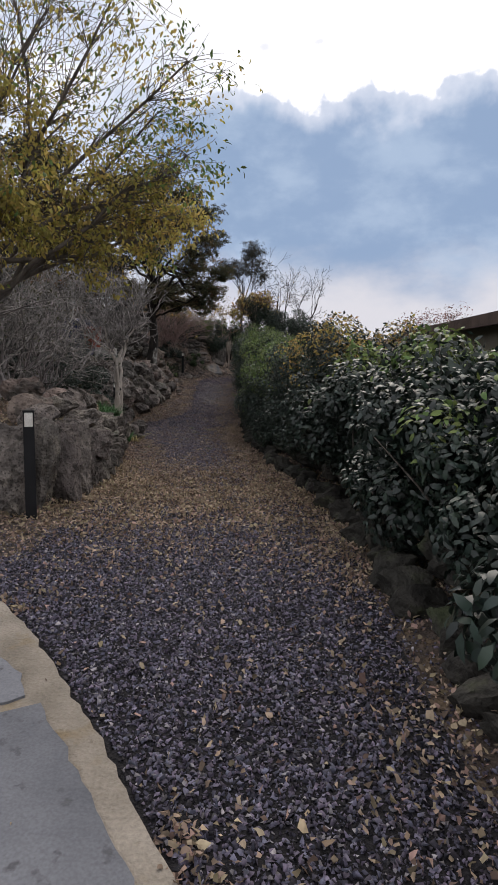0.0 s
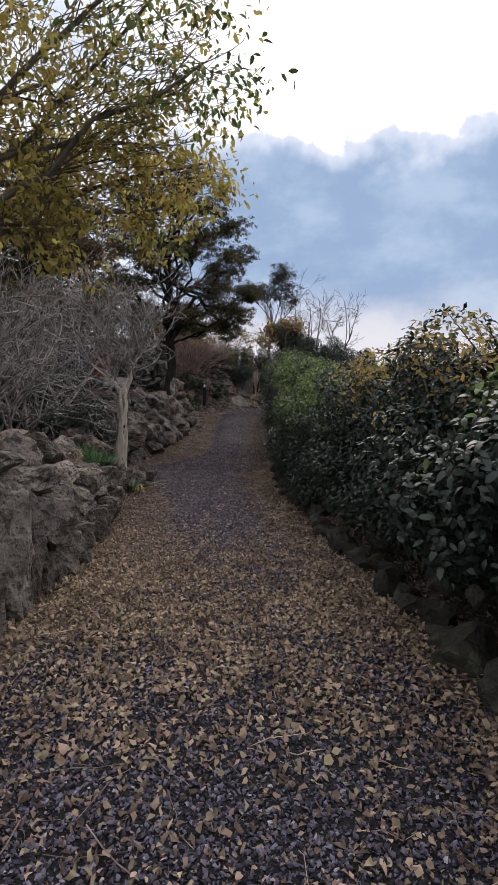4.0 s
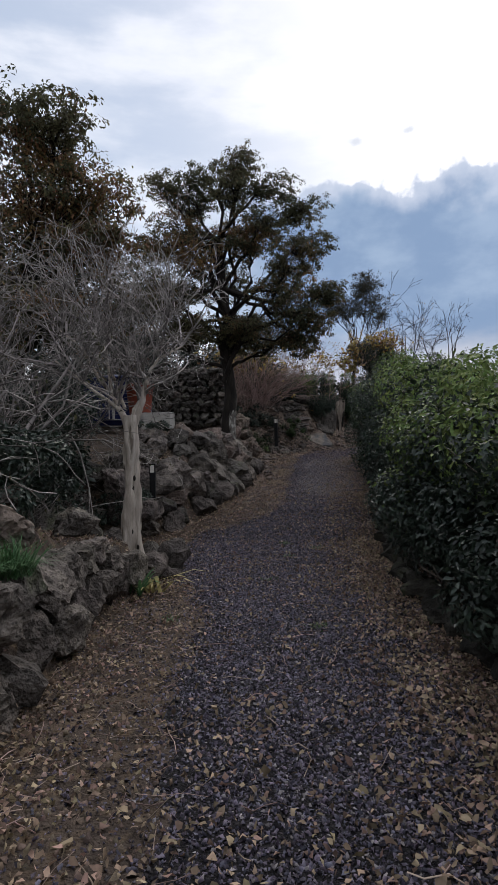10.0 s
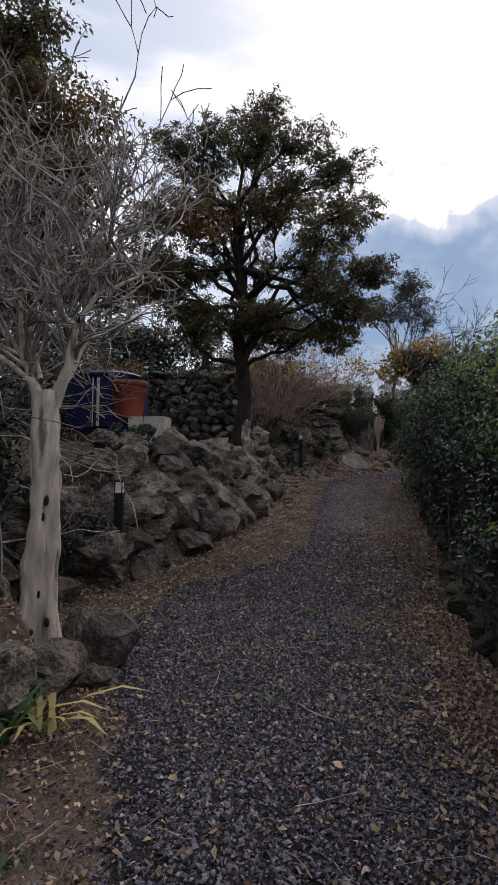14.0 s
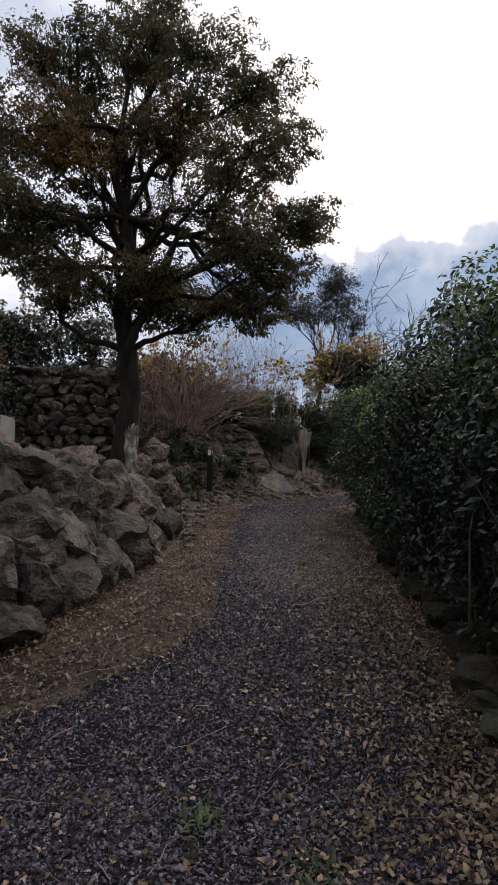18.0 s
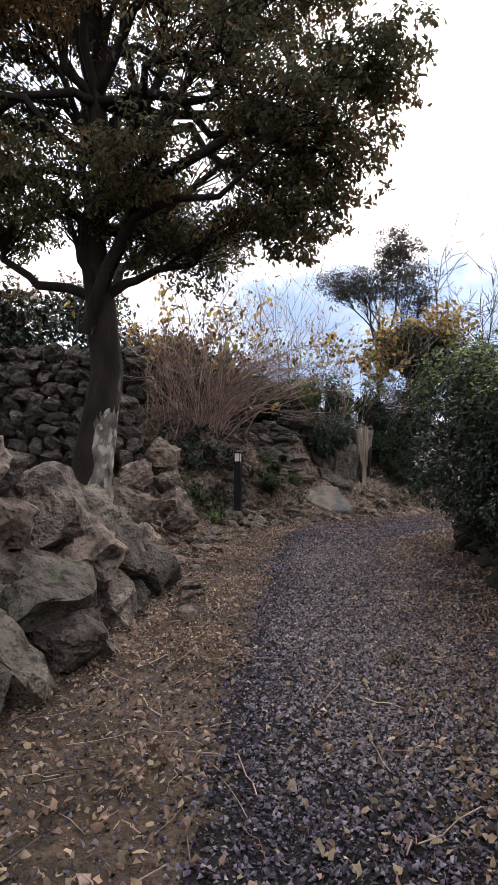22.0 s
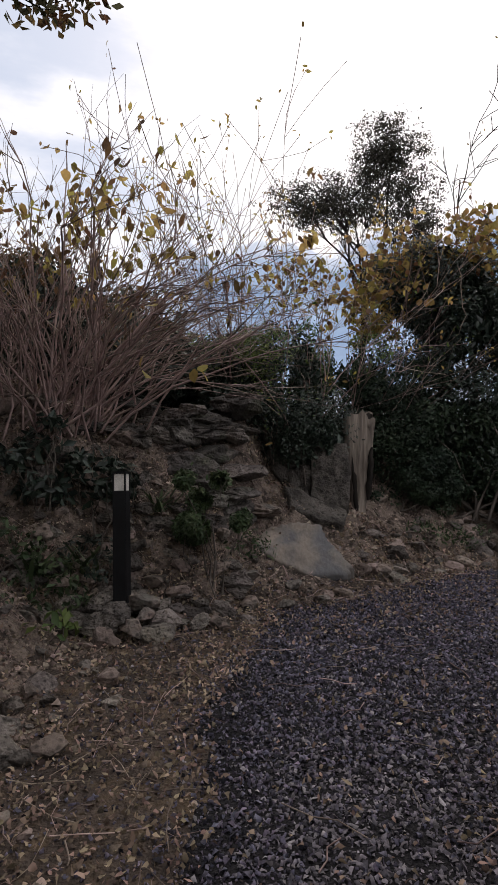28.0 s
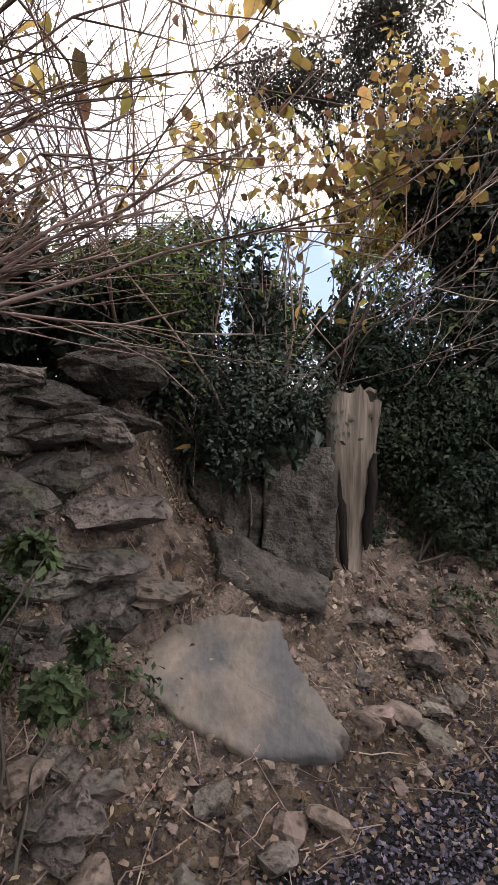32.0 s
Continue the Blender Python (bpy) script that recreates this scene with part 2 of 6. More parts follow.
M_bark = material("brown_bark", (0.07, 0.06, 0.052), (0.18, 0.155, 0.135), 9, 0.95, 0.9, 60, stretch=(1, 1, 0.25), dist=0.01)
M_bark_dark = material("dark_bark", (0.009, 0.0075, 0.007), (0.03, 0.025, 0.021), 9, 0.95, 1.0, 50, stretch=(1, 1, 0.3), dist=0.02, spots=(0.10, 0.095, 0.085), spot_scale=8, spot_at=(0.66, 0.7))
M_pine = material("pine_needle", (0.035, 0.034, 0.026), (0.075, 0.07, 0.052), 1.5, 0.6, 0.0, 40, island=0.5, translucent=0.15)
M_vine = material("vine_leaf", (0.25, 0.205, 0.06), (0.50, 0.35, 0.125), 1.6, 0.6, 0.0, 40, island=0.5, translucent=0.58)
M_stump = material("weathered_wood", (0.06, 0.047, 0.04), (0.45, 0.385, 0.325), 16, 0.9, 1.0, 60, stretch=(1, 1, 0.07), dist=0.02)
M_scree = material("pinkish_scree_soil", (0.12, 0.092, 0.078), (0.33, 0.26, 0.218), 7, 0.95, 1.0, 70, dist=0.06, spots=(0.055, 0.043, 0.036), spot_scale=11, spot_at=(0.5, 0.64))
M_bark_lichen = material("lichened_bark", (0.05, 0.044, 0.04), (0.24, 0.225, 0.205), 11, 0.95, 1.0, 50, stretch=(1, 1, 0.6), dist=0.02, spots=(0.38, 0.37, 0.34), spot_scale=13, spot_at=(0.5, 0.6))
M_face = material("dark_rock_face", (0.05, 0.045, 0.042), (0.15, 0.135, 0.12), 4, 0.9, 0.9, 60, spots=(0.2, 0.19, 0.17), spot_scale=6, spot_at=(0.58, 0.72), dist=0.05, pits=9)
M_crumb = material("brown_soil_crumb", (0.07, 0.052, 0.043), (0.21, 0.16, 0.13), 20, 0.95, 0.3, 120, island=0.6)
M_gravel_pale = material("pale_grey_gravel", (0.14, 0.128, 0.142), (0.32, 0.30, 0.315), 30, 0.7, 0.3, 160, island=0.6)
M_gravel_lilac = material("lilac_grey_gravel", (0.095, 0.086, 0.10), (0.25, 0.228, 0.258), 30, 0.8, 0.3, 160, island=0.55)
M_slab = material("smooth_slab", (0.16, 0.142, 0.128), (0.35, 0.295, 0.245), 2.6, 0.88, 0.5, 34, spots=(0.135, 0.135, 0.14), spot_scale=2.2, spot_at=(0.46, 0.62), dist=0.02, stretch=(1.3, 0.8, 0.8))
M_bark_pale = material("bleached_bark", (0.32, 0.275, 0.235), (0.62, 0.56, 0.50), 9, 0.9, 0.8, 50, stretch=(1, 1, 0.2), dist=0.01, spots=(0.13, 0.11, 0.09), spot_scale=9, spot_at=(0.58, 0.68))
M_twig = material("grey_twig", (0.11, 0.10, 0.097), (0.38, 0.35, 0.335), 6, 0.9, 0.0, 60, island=0.6)
M_twig_brown = material("reddish_twig", (0.155, 0.112, 0.098), (0.43, 0.33, 0.29), 6, 0.8, 0.0, 60, island=0.6)
M_black = material("black_powder_coat", (0.006, 0.006, 0.007), (0.013, 0.013, 0.015), 5, 0.6, 0.05, 200)
M_lens = material("frosted_lamp_panel", (0.60, 0.57, 0.52), (0.78, 0.75, 0.70), 6, 0.35, 0.0, 90)
M_flag = material("bluish_flagstone", (0.115, 0.12, 0.135), (0.195, 0.20, 0.22), 2.5, 0.9, 0.35, 90, random_ob=0.15, spots=(0.10, 0.10, 0.11), spot_scale=14, spot_at=(0.62, 0.68))
M_kerb = material("tan_mortar", (0.19, 0.165, 0.135), (0.33, 0.29, 0.245), 4, 0.95, 0.9, 70, spots=(0.22, 0.17, 0.11), spot_scale=6)
M_grass = material("sedge_blade", (0.045, 0.105, 0.045), (0.10, 0.20, 0.085), 2, 0.6, 0.0, 40, island=0.4, translucent=0.2)


# ---- mesh helpers ----
def np_mesh(name, verts, faces, mat=None, smooth=False):
    """Mesh from numpy arrays; faces all of one size."""
    verts, faces = np.asarray(verts, np.float32), np.asarray(faces, np.int32)
    me = bpy.data.meshes.new(name)
    n, k = faces.shape
    me.vertices.add(len(verts))
    me.vertices.foreach_set("co", verts.ravel())
    me.loops.add(n * k)
    me.loops.foreach_set("vertex_index", faces.ravel())
    me.polygons.add(n)
    me.polygons.foreach_set("loop_start", np.arange(0, n * k, k, dtype=np.int32))
    me.polygons.foreach_set("loop_total", np.full(n, k, np.int32))
    if smooth:
        me.polygons.foreach_set("use_smooth", np.ones(n, bool))
    me.update(calc_edges=True)
    if mat:
        me.materials.append(mat)
    return me


def bm_mesh(name, bm, mat=None, smooth=False):
    me = bpy.data.meshes.new(name)
    bm.to_mesh(me)
    bm.free()
    if smooth:
        for p in me.polygons:
            p.use_smooth = True
    if mat:
        me.materials.append(mat)
    return me


def part(name, data, parent, label="", kind=""):
    """Links one mesh (or bmesh result) as a part under a thing or a part."""
    ob = new(name, data)
    ob.parent = parent
    if label or kind:
        tagged(ob, label, kind=kind)
    return ob


def empty(name, place=(0, 0, 0), label="", category="", group="", kind="", rz=0.0):
    ob = new(name)
    ob.empty_display_size = 0.1
    ob.matrix_basis = pose(*place, 0, 0, rz)
    return tagged(ob, label, category, group, kind)


def turns(n, tilt=1.0, r=rnd):
    """n random turns, with leaf normals leaning from upright by up to tilt (1: any way)."""
    a = r.uniform(0, 2 * np.pi, n)
    b = r.normal(0, tilt, n)
    c = r.normal(0, tilt, n)
    ca, sa, cb, sb, cc, sc = np.cos(a), np.sin(a), np.cos(b), np.sin(b), np.cos(c), np.sin(c)
    o, z = np.ones(n), np.zeros(n)
    ra = np.stack([np.stack([ca, -sa, z], -1), np.stack([sa, ca, z], -1), np.stack([z, z, o], -1)], 1)
    rb = np.stack([np.stack([o, z, z], -1), np.stack([z, cb, -sb], -1), np.stack([z, sb, cb], -1)], 1)
    rc = np.stack([np.stack([cc, z, sc], -1), np.stack([z, o, z], -1), np.stack([-sc, z, cc], -1)], 1)
    return ra @ rb @ rc


def facing(normals, r, jitter=0.35, hang=0.3):
    """Turns that lay each leaf along its given outward normal, with its tip hanging a little."""
    n = np.asarray(normals, float)
    n = n / (np.linalg.norm(n, axis=1)[:, None] + 1e-9) + r.normal(0, jitter, n.shape)
    n /= np.linalg.norm(n, axis=1)[:, None] + 1e-9
    y = r.normal(0, 1, n.shape) - (0, 0, hang * 2.5)
    y -= n * (y * n).sum(1)[:, None]
    y /= np.linalg.norm(y, axis=1)[:, None] + 1e-9
    return np.stack([np.cross(y, n), y, n], -1)


LEAF = np.array([(0, 0, 0), (-0.2, 0.3, 0.06), (-0.19, 0.65, 0.04), (0, 1, -0.1), (0.19, 0.65, 0.04), (0.2, 0.3, 0.06), (0, 0.32, 0), (0, 0.66, -0.02)])
LEAF_F = np.array([(0, 6, 1, 1), (6, 7, 2, 1), (7, 3, 2, 2), (0, 5, 6, 6), (5, 4, 7, 6), (4, 3, 7, 7)])
LEAF_T = np.array([(0, 6, 1), (1, 6, 7), (1, 7, 2), (2, 7, 3), (0, 5, 6), (6, 5, 4), (6, 4, 7), (7, 4, 3)])
SMALL = np.array([(0, 0, 0), (-0.27, 0.38, 0.1), (0.05, 1, -0.04), (0.23, 0.62, 0.09)])
SMALL_T = np.array([(0, 2, 1), (0, 3, 2)])
MID = np.array([(0, 0, 0), (-0.22, 0.32, 0.08), (-0.17, 0.72, 0.05), (0.02, 1, -0.1), (0.19, 0.68, 0.03), (0.2, 0.28, 0.1)])
MID_T = np.array([(0, 5, 1), (1, 5, 4), (1, 4, 2), (2, 4, 3)])


def scatter(name, places, size, mat, tilt=1.0, shape="leaf", r=rnd, width=1.0, rot=None, crumple=0.0):
    """One mesh of many leaves (or blades) at the given places."""
    base, tri = (LEAF, LEAF_T) if shape == "leaf" else (SMALL, SMALL_T) if shape == "small" else (MID, MID_T) if shape == "mid" else shape
    places = np.asarray(places, float)
    n = len(places)
    s = np.asarray(size) if np.ndim(size) else size * r.uniform(0.65, 1.25, n)
    local = base[None] * s[:, None, None] * np.array([width, 1, 1])
    if crumple:
        local = (local + r.normal(0, crumple, local.shape) * s[:, None, None]) * r.uniform(0.7, 1.25, (n, 1, 3))
    rot = turns(n, tilt, r) if rot is None else rot
    v = np.einsum("nij,nkj->nki", rot, local) + places[:, None]
    f = tri[None] + (np.arange(n) * len(base))[:, None, None]
    return np_mesh(name, v.reshape(-1, 3), f.reshape(-1, 3), mat)


def tubes(name, lines, mat, sides=5):
    """One mesh of tapered tubes; lines: (points (k,3), radii (k))."""
    vs, fs, at = [], [], 0
    ang = np.linspace(0, 2 * np.pi, sides, endpoint=False)
    ring = np.stack([np.cos(ang), np.sin(ang)], -1)
    for pts, rad in lines:
        pts, rad = np.asarray(pts, float), np.asarray(rad, float)
        d = np.gradient(pts, axis=0)
        d /= np.linalg.norm(d, axis=1)[:, None] + 1e-9
        ref = np.where(np.abs(d[:, 2:3]) < 0.9, np.array([[0, 0, 1.0]]), np.array([[1.0, 0, 0]]))
        u = np.cross(d, ref)
        u /= np.linalg.norm(u, axis=1)[:, None] + 1e-9
        w = np.cross(d, u)
        v = pts[:, None] + rad[:, None, None] * (ring[None, :, :1] * u[:, None] + ring[None, :, 1:] * w[:, None])
        k = len(pts)
        i = np.arange(k - 1)[:, None] * sides + np.arange(sides)[None]
        j = np.arange(k - 1)[:, None] * sides + (np.arange(sides)[None] + 1) % sides
        vs.append(v.reshape(-1, 3))
        fs.append(np.stack([i, j, j + sides, i + sides], -1).reshape(-1, 4) + at)
        at += k * sides
    return np_mesh(name, np.concatenate(vs), np.concatenate(fs), mat, True)


def bend(a, b, sag=0.1, n=6, r=rnd):
    """A crooked line of n points from a to b."""
    a, b = np.asarray(a, float), np.asarray(b, float)
    t = np.linspace(0, 1, n)[:, None]
    length = np.linalg.norm(b - a)
    off = r.normal(0, 1, (n, 3)) * length * sag * 0.35
    bow = r.normal(0, 1, 3) * length * sag
    return a + (b - a) * t + off * np.sin(np.pi * t) + bow * np.sin(np.pi * t)

# ---- the plan ----
def along(y, table):
    k, v = zip(*table)
    return np.interp(y, k, v)


GROUND = ((-5, 0.05), (0, 0.05), (5, 0.04), (8, -0.12), (12, -0.33), (15, -0.37), (17, -0.33), (19.5, 0.12), (21.5, 0.33), (23, 0.6), (24.7, 0.8), (27, 1.0), (30, 1.15), (60, 1.6))
LEFT = ((5.0, -3.2), (5.35, -2.6), (5.9, -2.1), (7, -1.9), (9, -2.15), (10.5, -2.4), (12.5, -2.85), (14.3, -2.95), (15.2, -3.6), (17, -3.95), (17.7, -3.6), (18.5, -3.3), (20, -3.0), (21.6, -2.9), (23.5, -3.15), (25.5, -3.1), (27, -3.1))
STEP = ((5.0, 0.0), (5.3, 0.1), (5.6, 0.72), (9, 0.95), (12, 0.95), (13.4, 0.6), (14.2, 0.46), (14.9, 0.42), (15.4, 0.2), (16.6, 0.3), (17.5, 1.12), (20, 1.15), (21.5, 0.98), (22.5, 0.8), (24, 0.75), (25.5, 0.6), (28, 1.0), (40, 1.5))
WIDE = ((5.5, 0.3), (12, 0.4), (14.0, 0.35), (15.0, 0.4), (15.6, 1.5), (17, 1.6), (17.7, 0.9), (20, 0.9), (21.5, 1.1), (24, 1.3), (28, 1.6))
RIGHT = ((-3, 0.9), (2.3, 0.95), (3.6, 0.92), (5.4, 0.87), (7.8, 0.65), (8.7, 0.52), (11, 0.3), (12.7, 0.14), (14.5, -0.06), (16, -0.2), (20, -0.25), (24.2, -0.2), (24.8, 0.1), (25.6, 1.0), (26.5, 3.0))
BANK = ((-4.2, 25.6), (-3.3, 25.85), (-2.2, 26.35), (-1.4, 26.75), (-0.5, 27.5), (0.3, 28.0), (2, 28.6), (6, 29.3), (20, 31))
RISE = ((0, 0), (0.4, 0.16), (0.9, 0.5), (1.6, 0.95), (2.5, 1.35), (5, 1.9), (12, 2.4))


def smooth_step(v):
    v = np.clip(v, 0, 1)
    return v * v * (3 - 2 * v)


def wobble(x, y, s=1.0):
    return (np.sin(x * 3.1 * s + 1.3 * np.sin(y * 2.3 * s)) * np.cos(y * 2.7 * s + 0.7 + np.sin(x * 1.9 * s)) + 0.5 * np.sin(x * 7.3 * s + y * 5.9 * s) * np.sin(y * 6.1 * s - x * 3.3 * s))


def height(x, y):
    """Height of the ground sheet."""
    x, y = np.asarray(x, float), np.asarray(y, float)
    z = along(y, GROUND)
    d = along(y, LEFT) - x
    near = (1 - smooth_step((y - 31) / 10)) * smooth_step((y - 4.6) / 0.8)
    step = along(y, STEP) * smooth_step(d / along(y, WIDE)) * near
    hill = np.clip(d - 1.0, 0, 14) * 0.10 * near * smooth_step((x + 60) / 40)
    e = y - along(x, BANK)
    bank = along(e, RISE) * (e > 0) * (1 - smooth_step((y - 36) / 12)) * smooth_step((x + 40) / 30)
    bank = bank * (1 + 1.1 * smooth_step((-1.9 - x) / 0.5) * (1 - smooth_step((-5.5 - x) / 2)) * (1 - 0.55 * smooth_step((e - 1) / 2)))
    bank = np.where(x < -1.9, np.minimum(bank, 1.45 + 0.06 * np.maximum(e - 1, 0)), bank)
    z = z + np.maximum(step, 0) + hill * 0.8 + np.maximum(bank - step * 0.6, 0)
    rough = np.clip(np.maximum(d, e), 0, 0.6) / 0.6
    right = smooth_step((x - along(y, RIGHT)) / 0.4) * (y < 25)
    z = z + wobble(x, y) * (0.006 + 0.05 * rough * (np.abs(x) < 40)) + wobble(x + 3, y, 3.3) * (0.004 + 0.03 * rough * (np.abs(x) < 12)) + right * 0.08
    far = smooth_step((np.hypot(x, y - 12) - 40) / 60)
    return z * (1 - far) - 2.0 * far


def on_gravel(x, y):
    """How far a place lies inside the gravelled path, in metres."""
    edge = np.where(y < 4.2, -9.0, along(y, ((4.2, -1.75), (6, -1.6), (8.7, -1.05), (9.8, -1.3), (11, -1.65), (13, -1.95), (14, -2.4), (15.2, -3.1), (17.2, -3.3), (17.9, -2.5), (19, -1.9), (20, -2.0), (23, -2.2), (25, -2.2), (26.2, -1.9))))
    return np.minimum(np.minimum(x - edge, along(y, RIGHT) - 0.12 - x), along(x, BANK) - 0.25 - y) + 0.06 * wobble(x, y, 1.7)


def scree_lift(x, y):
    """How high the loose pinkish soil of the banks lies over the ground sheet."""
    x, y = np.asarray(x, float), np.asarray(y, float)
    end = np.minimum(np.minimum(y - along(x, BANK), (28.9 - y) * 0.8), np.minimum(x + 5.2, 1.3 - x) * 0.8)
    side = np.minimum(along(y, LEFT) + 0.25 - x, np.minimum(np.minimum(y - 20.6, 26.0 - y), x + 4.4) * 0.8)
    depth = np.maximum(end, side) + 0.25 * wobble(x, y, 1.4) * 0.5
    return 0.05 * smooth_step(depth / 0.35) - 0.03 + 0.02 * wobble(x, y, 4.1) + 0.014 * wobble(x + 2, y, 9.3) + 0.008 * wobble(x, y + 1, 17.0)


def surface(x, y):
    return height(x, y) + np.maximum(scree_lift(x, y), 0)


def ground_sheet():
    xs = np.concatenate([-np.geomspace(900, 9.2, 26), np.arange(-9, -4.5, 0.18), np.arange(-4.5, 3.0, 0.075), np.arange(3.0, 9, 0.4), np.geomspace(9.2, 900, 26)])
    ys = np.concatenate([-np.geomspace(900, 4.2, 24), np.arange(-4, 1, 0.25), np.arange(1, 31, 0.085), np.arange(31, 45, 0.6), np.geomspace(45.2, 1200, 26)])
    gx, gy = np.meshgrid(xs, ys)
    gz = height(gx, gy)
    n, m = len(xs), len(ys)
    i = (np.arange(m - 1)[:, None] * n + np.arange(n - 1)[None])
    f = np.stack([i, i + 1, i + n + 1, i + n], -1).reshape(-1, 4)
    me = np_mesh("ground", np.stack([gx, gy, gz], -1).reshape(-1, 3), f, M_ground, True)
    me.materials.append(M_bed_shaded)
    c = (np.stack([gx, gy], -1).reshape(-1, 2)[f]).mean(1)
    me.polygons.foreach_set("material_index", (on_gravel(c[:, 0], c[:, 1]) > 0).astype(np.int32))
    return tagged(new("ground", me), "brown leafy soil with a dark gravelled footpath", "ground", kind="structure")


ground_sheet()


def rock_mesh(name, seed, mat, level=3, cuts=13, radius=0.62):
    """An angular boulder within a unit box: a sphere cut by planes and roughened."""
    r = np.random.RandomState(seed)
    bm = bmesh.new()
    bmesh.ops.create_icosphere(bm, subdivisions=level, radius=radius)
    planes = []
    for _ in range(cuts):
        d = r.normal(0, 1, 3)
        d /= np.linalg.norm(d)
        planes.append((Vector(d), r.uniform(0.27, 0.46)))
    off = Vector(r.uniform(-50, 50, 3))
    for v in bm.verts:
        p = v.co.copy()
        for d, k in planes:
            over = p.dot(d) - k
            if over > 0:
                p -= d * over * 0.93
        for a in range(3):
            p[a] = max(-0.5, min(0.5, p[a]))
        q = p.normalized()
        p += q * (0.10 * noise.noise(p * 3.2 + off) - 0.11 * abs(noise.noise(p * 5 + off)) + 0.05 * noise.noise(p * 11 + off) + 0.02 * noise.noise(p * 23 + off))
        v.co = p
    return bm_mesh(name, bm, mat, False)


ROCKS = [rock_mesh("stone", 100 + k, M_rock, level=3 if k > 2 else 4) for k in range(9)]
DARK_ROCKS = [rock_mesh("stone", 200 + k, M_rock_dark) for k in range(6)]
PINK_ROCKS = [rock_mesh("boulder", 300 + k, M_rock_pink, level=4, cuts=16) for k in range(5)]
MOSS_ROCKS = [rock_mesh("stone", 400 + k, M_moss_rock_shaded, level=3) for k in range(6)]
PINK_RUBBLE = [rock_mesh("stone", 520 + k, M_rock_pink, level=2) for k in range(5)]
RUBBLE = [rock_mesh("stone", 500 + k, M_rock, level=2) for k in range(5)]


def stone(meshes, x, y, z, sx, sy, sz, parent, r, turn=None, tilt=12, name="stone"):
    ob = part(name, meshes[r.randint(len(meshes))], parent)
    ob.matrix_basis = Matrix.LocRotScale((x, y, z), Euler((radians(r.uniform(-tilt, tilt)), radians(r.uniform(-tilt, tilt)), radians(r.uniform(0, 360) if turn is None else turn))), (sx, sy, sz))
    return ob


def column_wall():
    """Tall upright basalt blocks behind the first lamp post, then rough courses that follow the path."""
    wall = empty("retaining_wall", (0, 0, 0), "dry-stone retaining wall of rough grey-brown basalt", "wall", kind="structure")
    r = np.random.RandomState(3)
    cols = [rock_mesh("stone", 600 + k, M_rock, level=4, cuts=6, radius=0.74) for k in range(5)]
    y = 5.15
    x0 = [(-3.05, 5.1), (-2.62, 5.28), (-2.25, 5.55), (-2.03, 5.9), (-1.96, 6.27), (-1.93, 6.66), (-1.95, 7.1)]
    for k, (x, y) in enumerate(x0):
        g = float(height(-1.2, y))
        h = r.uniform(0.82, 0.92)
        stone(cols, x - 0.12, y, g + h * 0.46, 0.39, 0.4, h * 1.15, wall, r, turn=r.uniform(-12, 12), tilt=3)
    y = 7.45
    while y < 14.2:
        xl = float(along(y, LEFT))
        g = float(along(y, GROUND))
        top = float(along(y, ((7, 0.88), (9, 0.85), (10.2, 0.72), (11.5, 0.76), (12.6, 0.65), (13.4, 0.5), (14.4, 0.34))))
        z = 0.0
        deep = r.uniform(0.36, 0.5)
        while z < top - 0.08:
            h = min(r.uniform(0.34, 0.52), top - z + 0.12)
            stone(cols if r.rand() < 0.75 else DARK_ROCKS, xl - 0.14 - 0.12 * z + r.uniform(-0.06, 0.06), y + r.uniform(-0.05, 0.05), g + z + h * 0.46,
                  r.uniform(0.42, 0.58), deep * r.uniform(0.9, 1.04), h * 1.04, wall, r, turn=r.uniform(-18, 18), tilt=6)
            z += h * 0.94
        y += deep * 0.96
    for x, y, z, sx, sy, sz, kind in ((-2.95, 14.1, -0.2, 0.5, 0.45, 0.5, 0), (-2.88, 14.75, -0.17, 0.42, 0.5, 0.55, 1), (-3.25, 15.15, -0.2, 0.4, 0.35, 0.4, 1), (-2.75, 14.45, -0.3, 0.25, 0.25, 0.2, 0)):
        stone(DARK_ROCKS if kind else ROCKS, x, y, z, sx, sy, sz, wall, r)
    for x, y, z, s in ((-2.3, 6.25, 0.92, 0.36), (-2.55, 6.75, 0.98, 0.43), (-2.35, 7.25, 0.94, 0.36), (-2.85, 7.4, 1.1, 0.46), (-2.4, 7.75, 0.98, 0.38), (-2.62, 7.95, 0.9, 0.5), (-2.4, 8.3, 0.92, 0.42), (-2.9, 8.9, 0.95, 0.45), (-3.5, 10.4, 0.72, 0.6), (-3.0, 11.3, 0.75, 0.5), (-3.4, 11.9, 0.85, 0.45), (-3.75, 12.6, 0.8, 0.5), (-3.3, 13.1, 0.5, 0.4), (-2.75, 9.8, 0.85, 0.4)):
        stone(PINK_ROCKS if s > 0.42 else ROCKS, x, y, z, s * 1.2, s, s * 0.85, wall, r)
    return wall


column_wall()


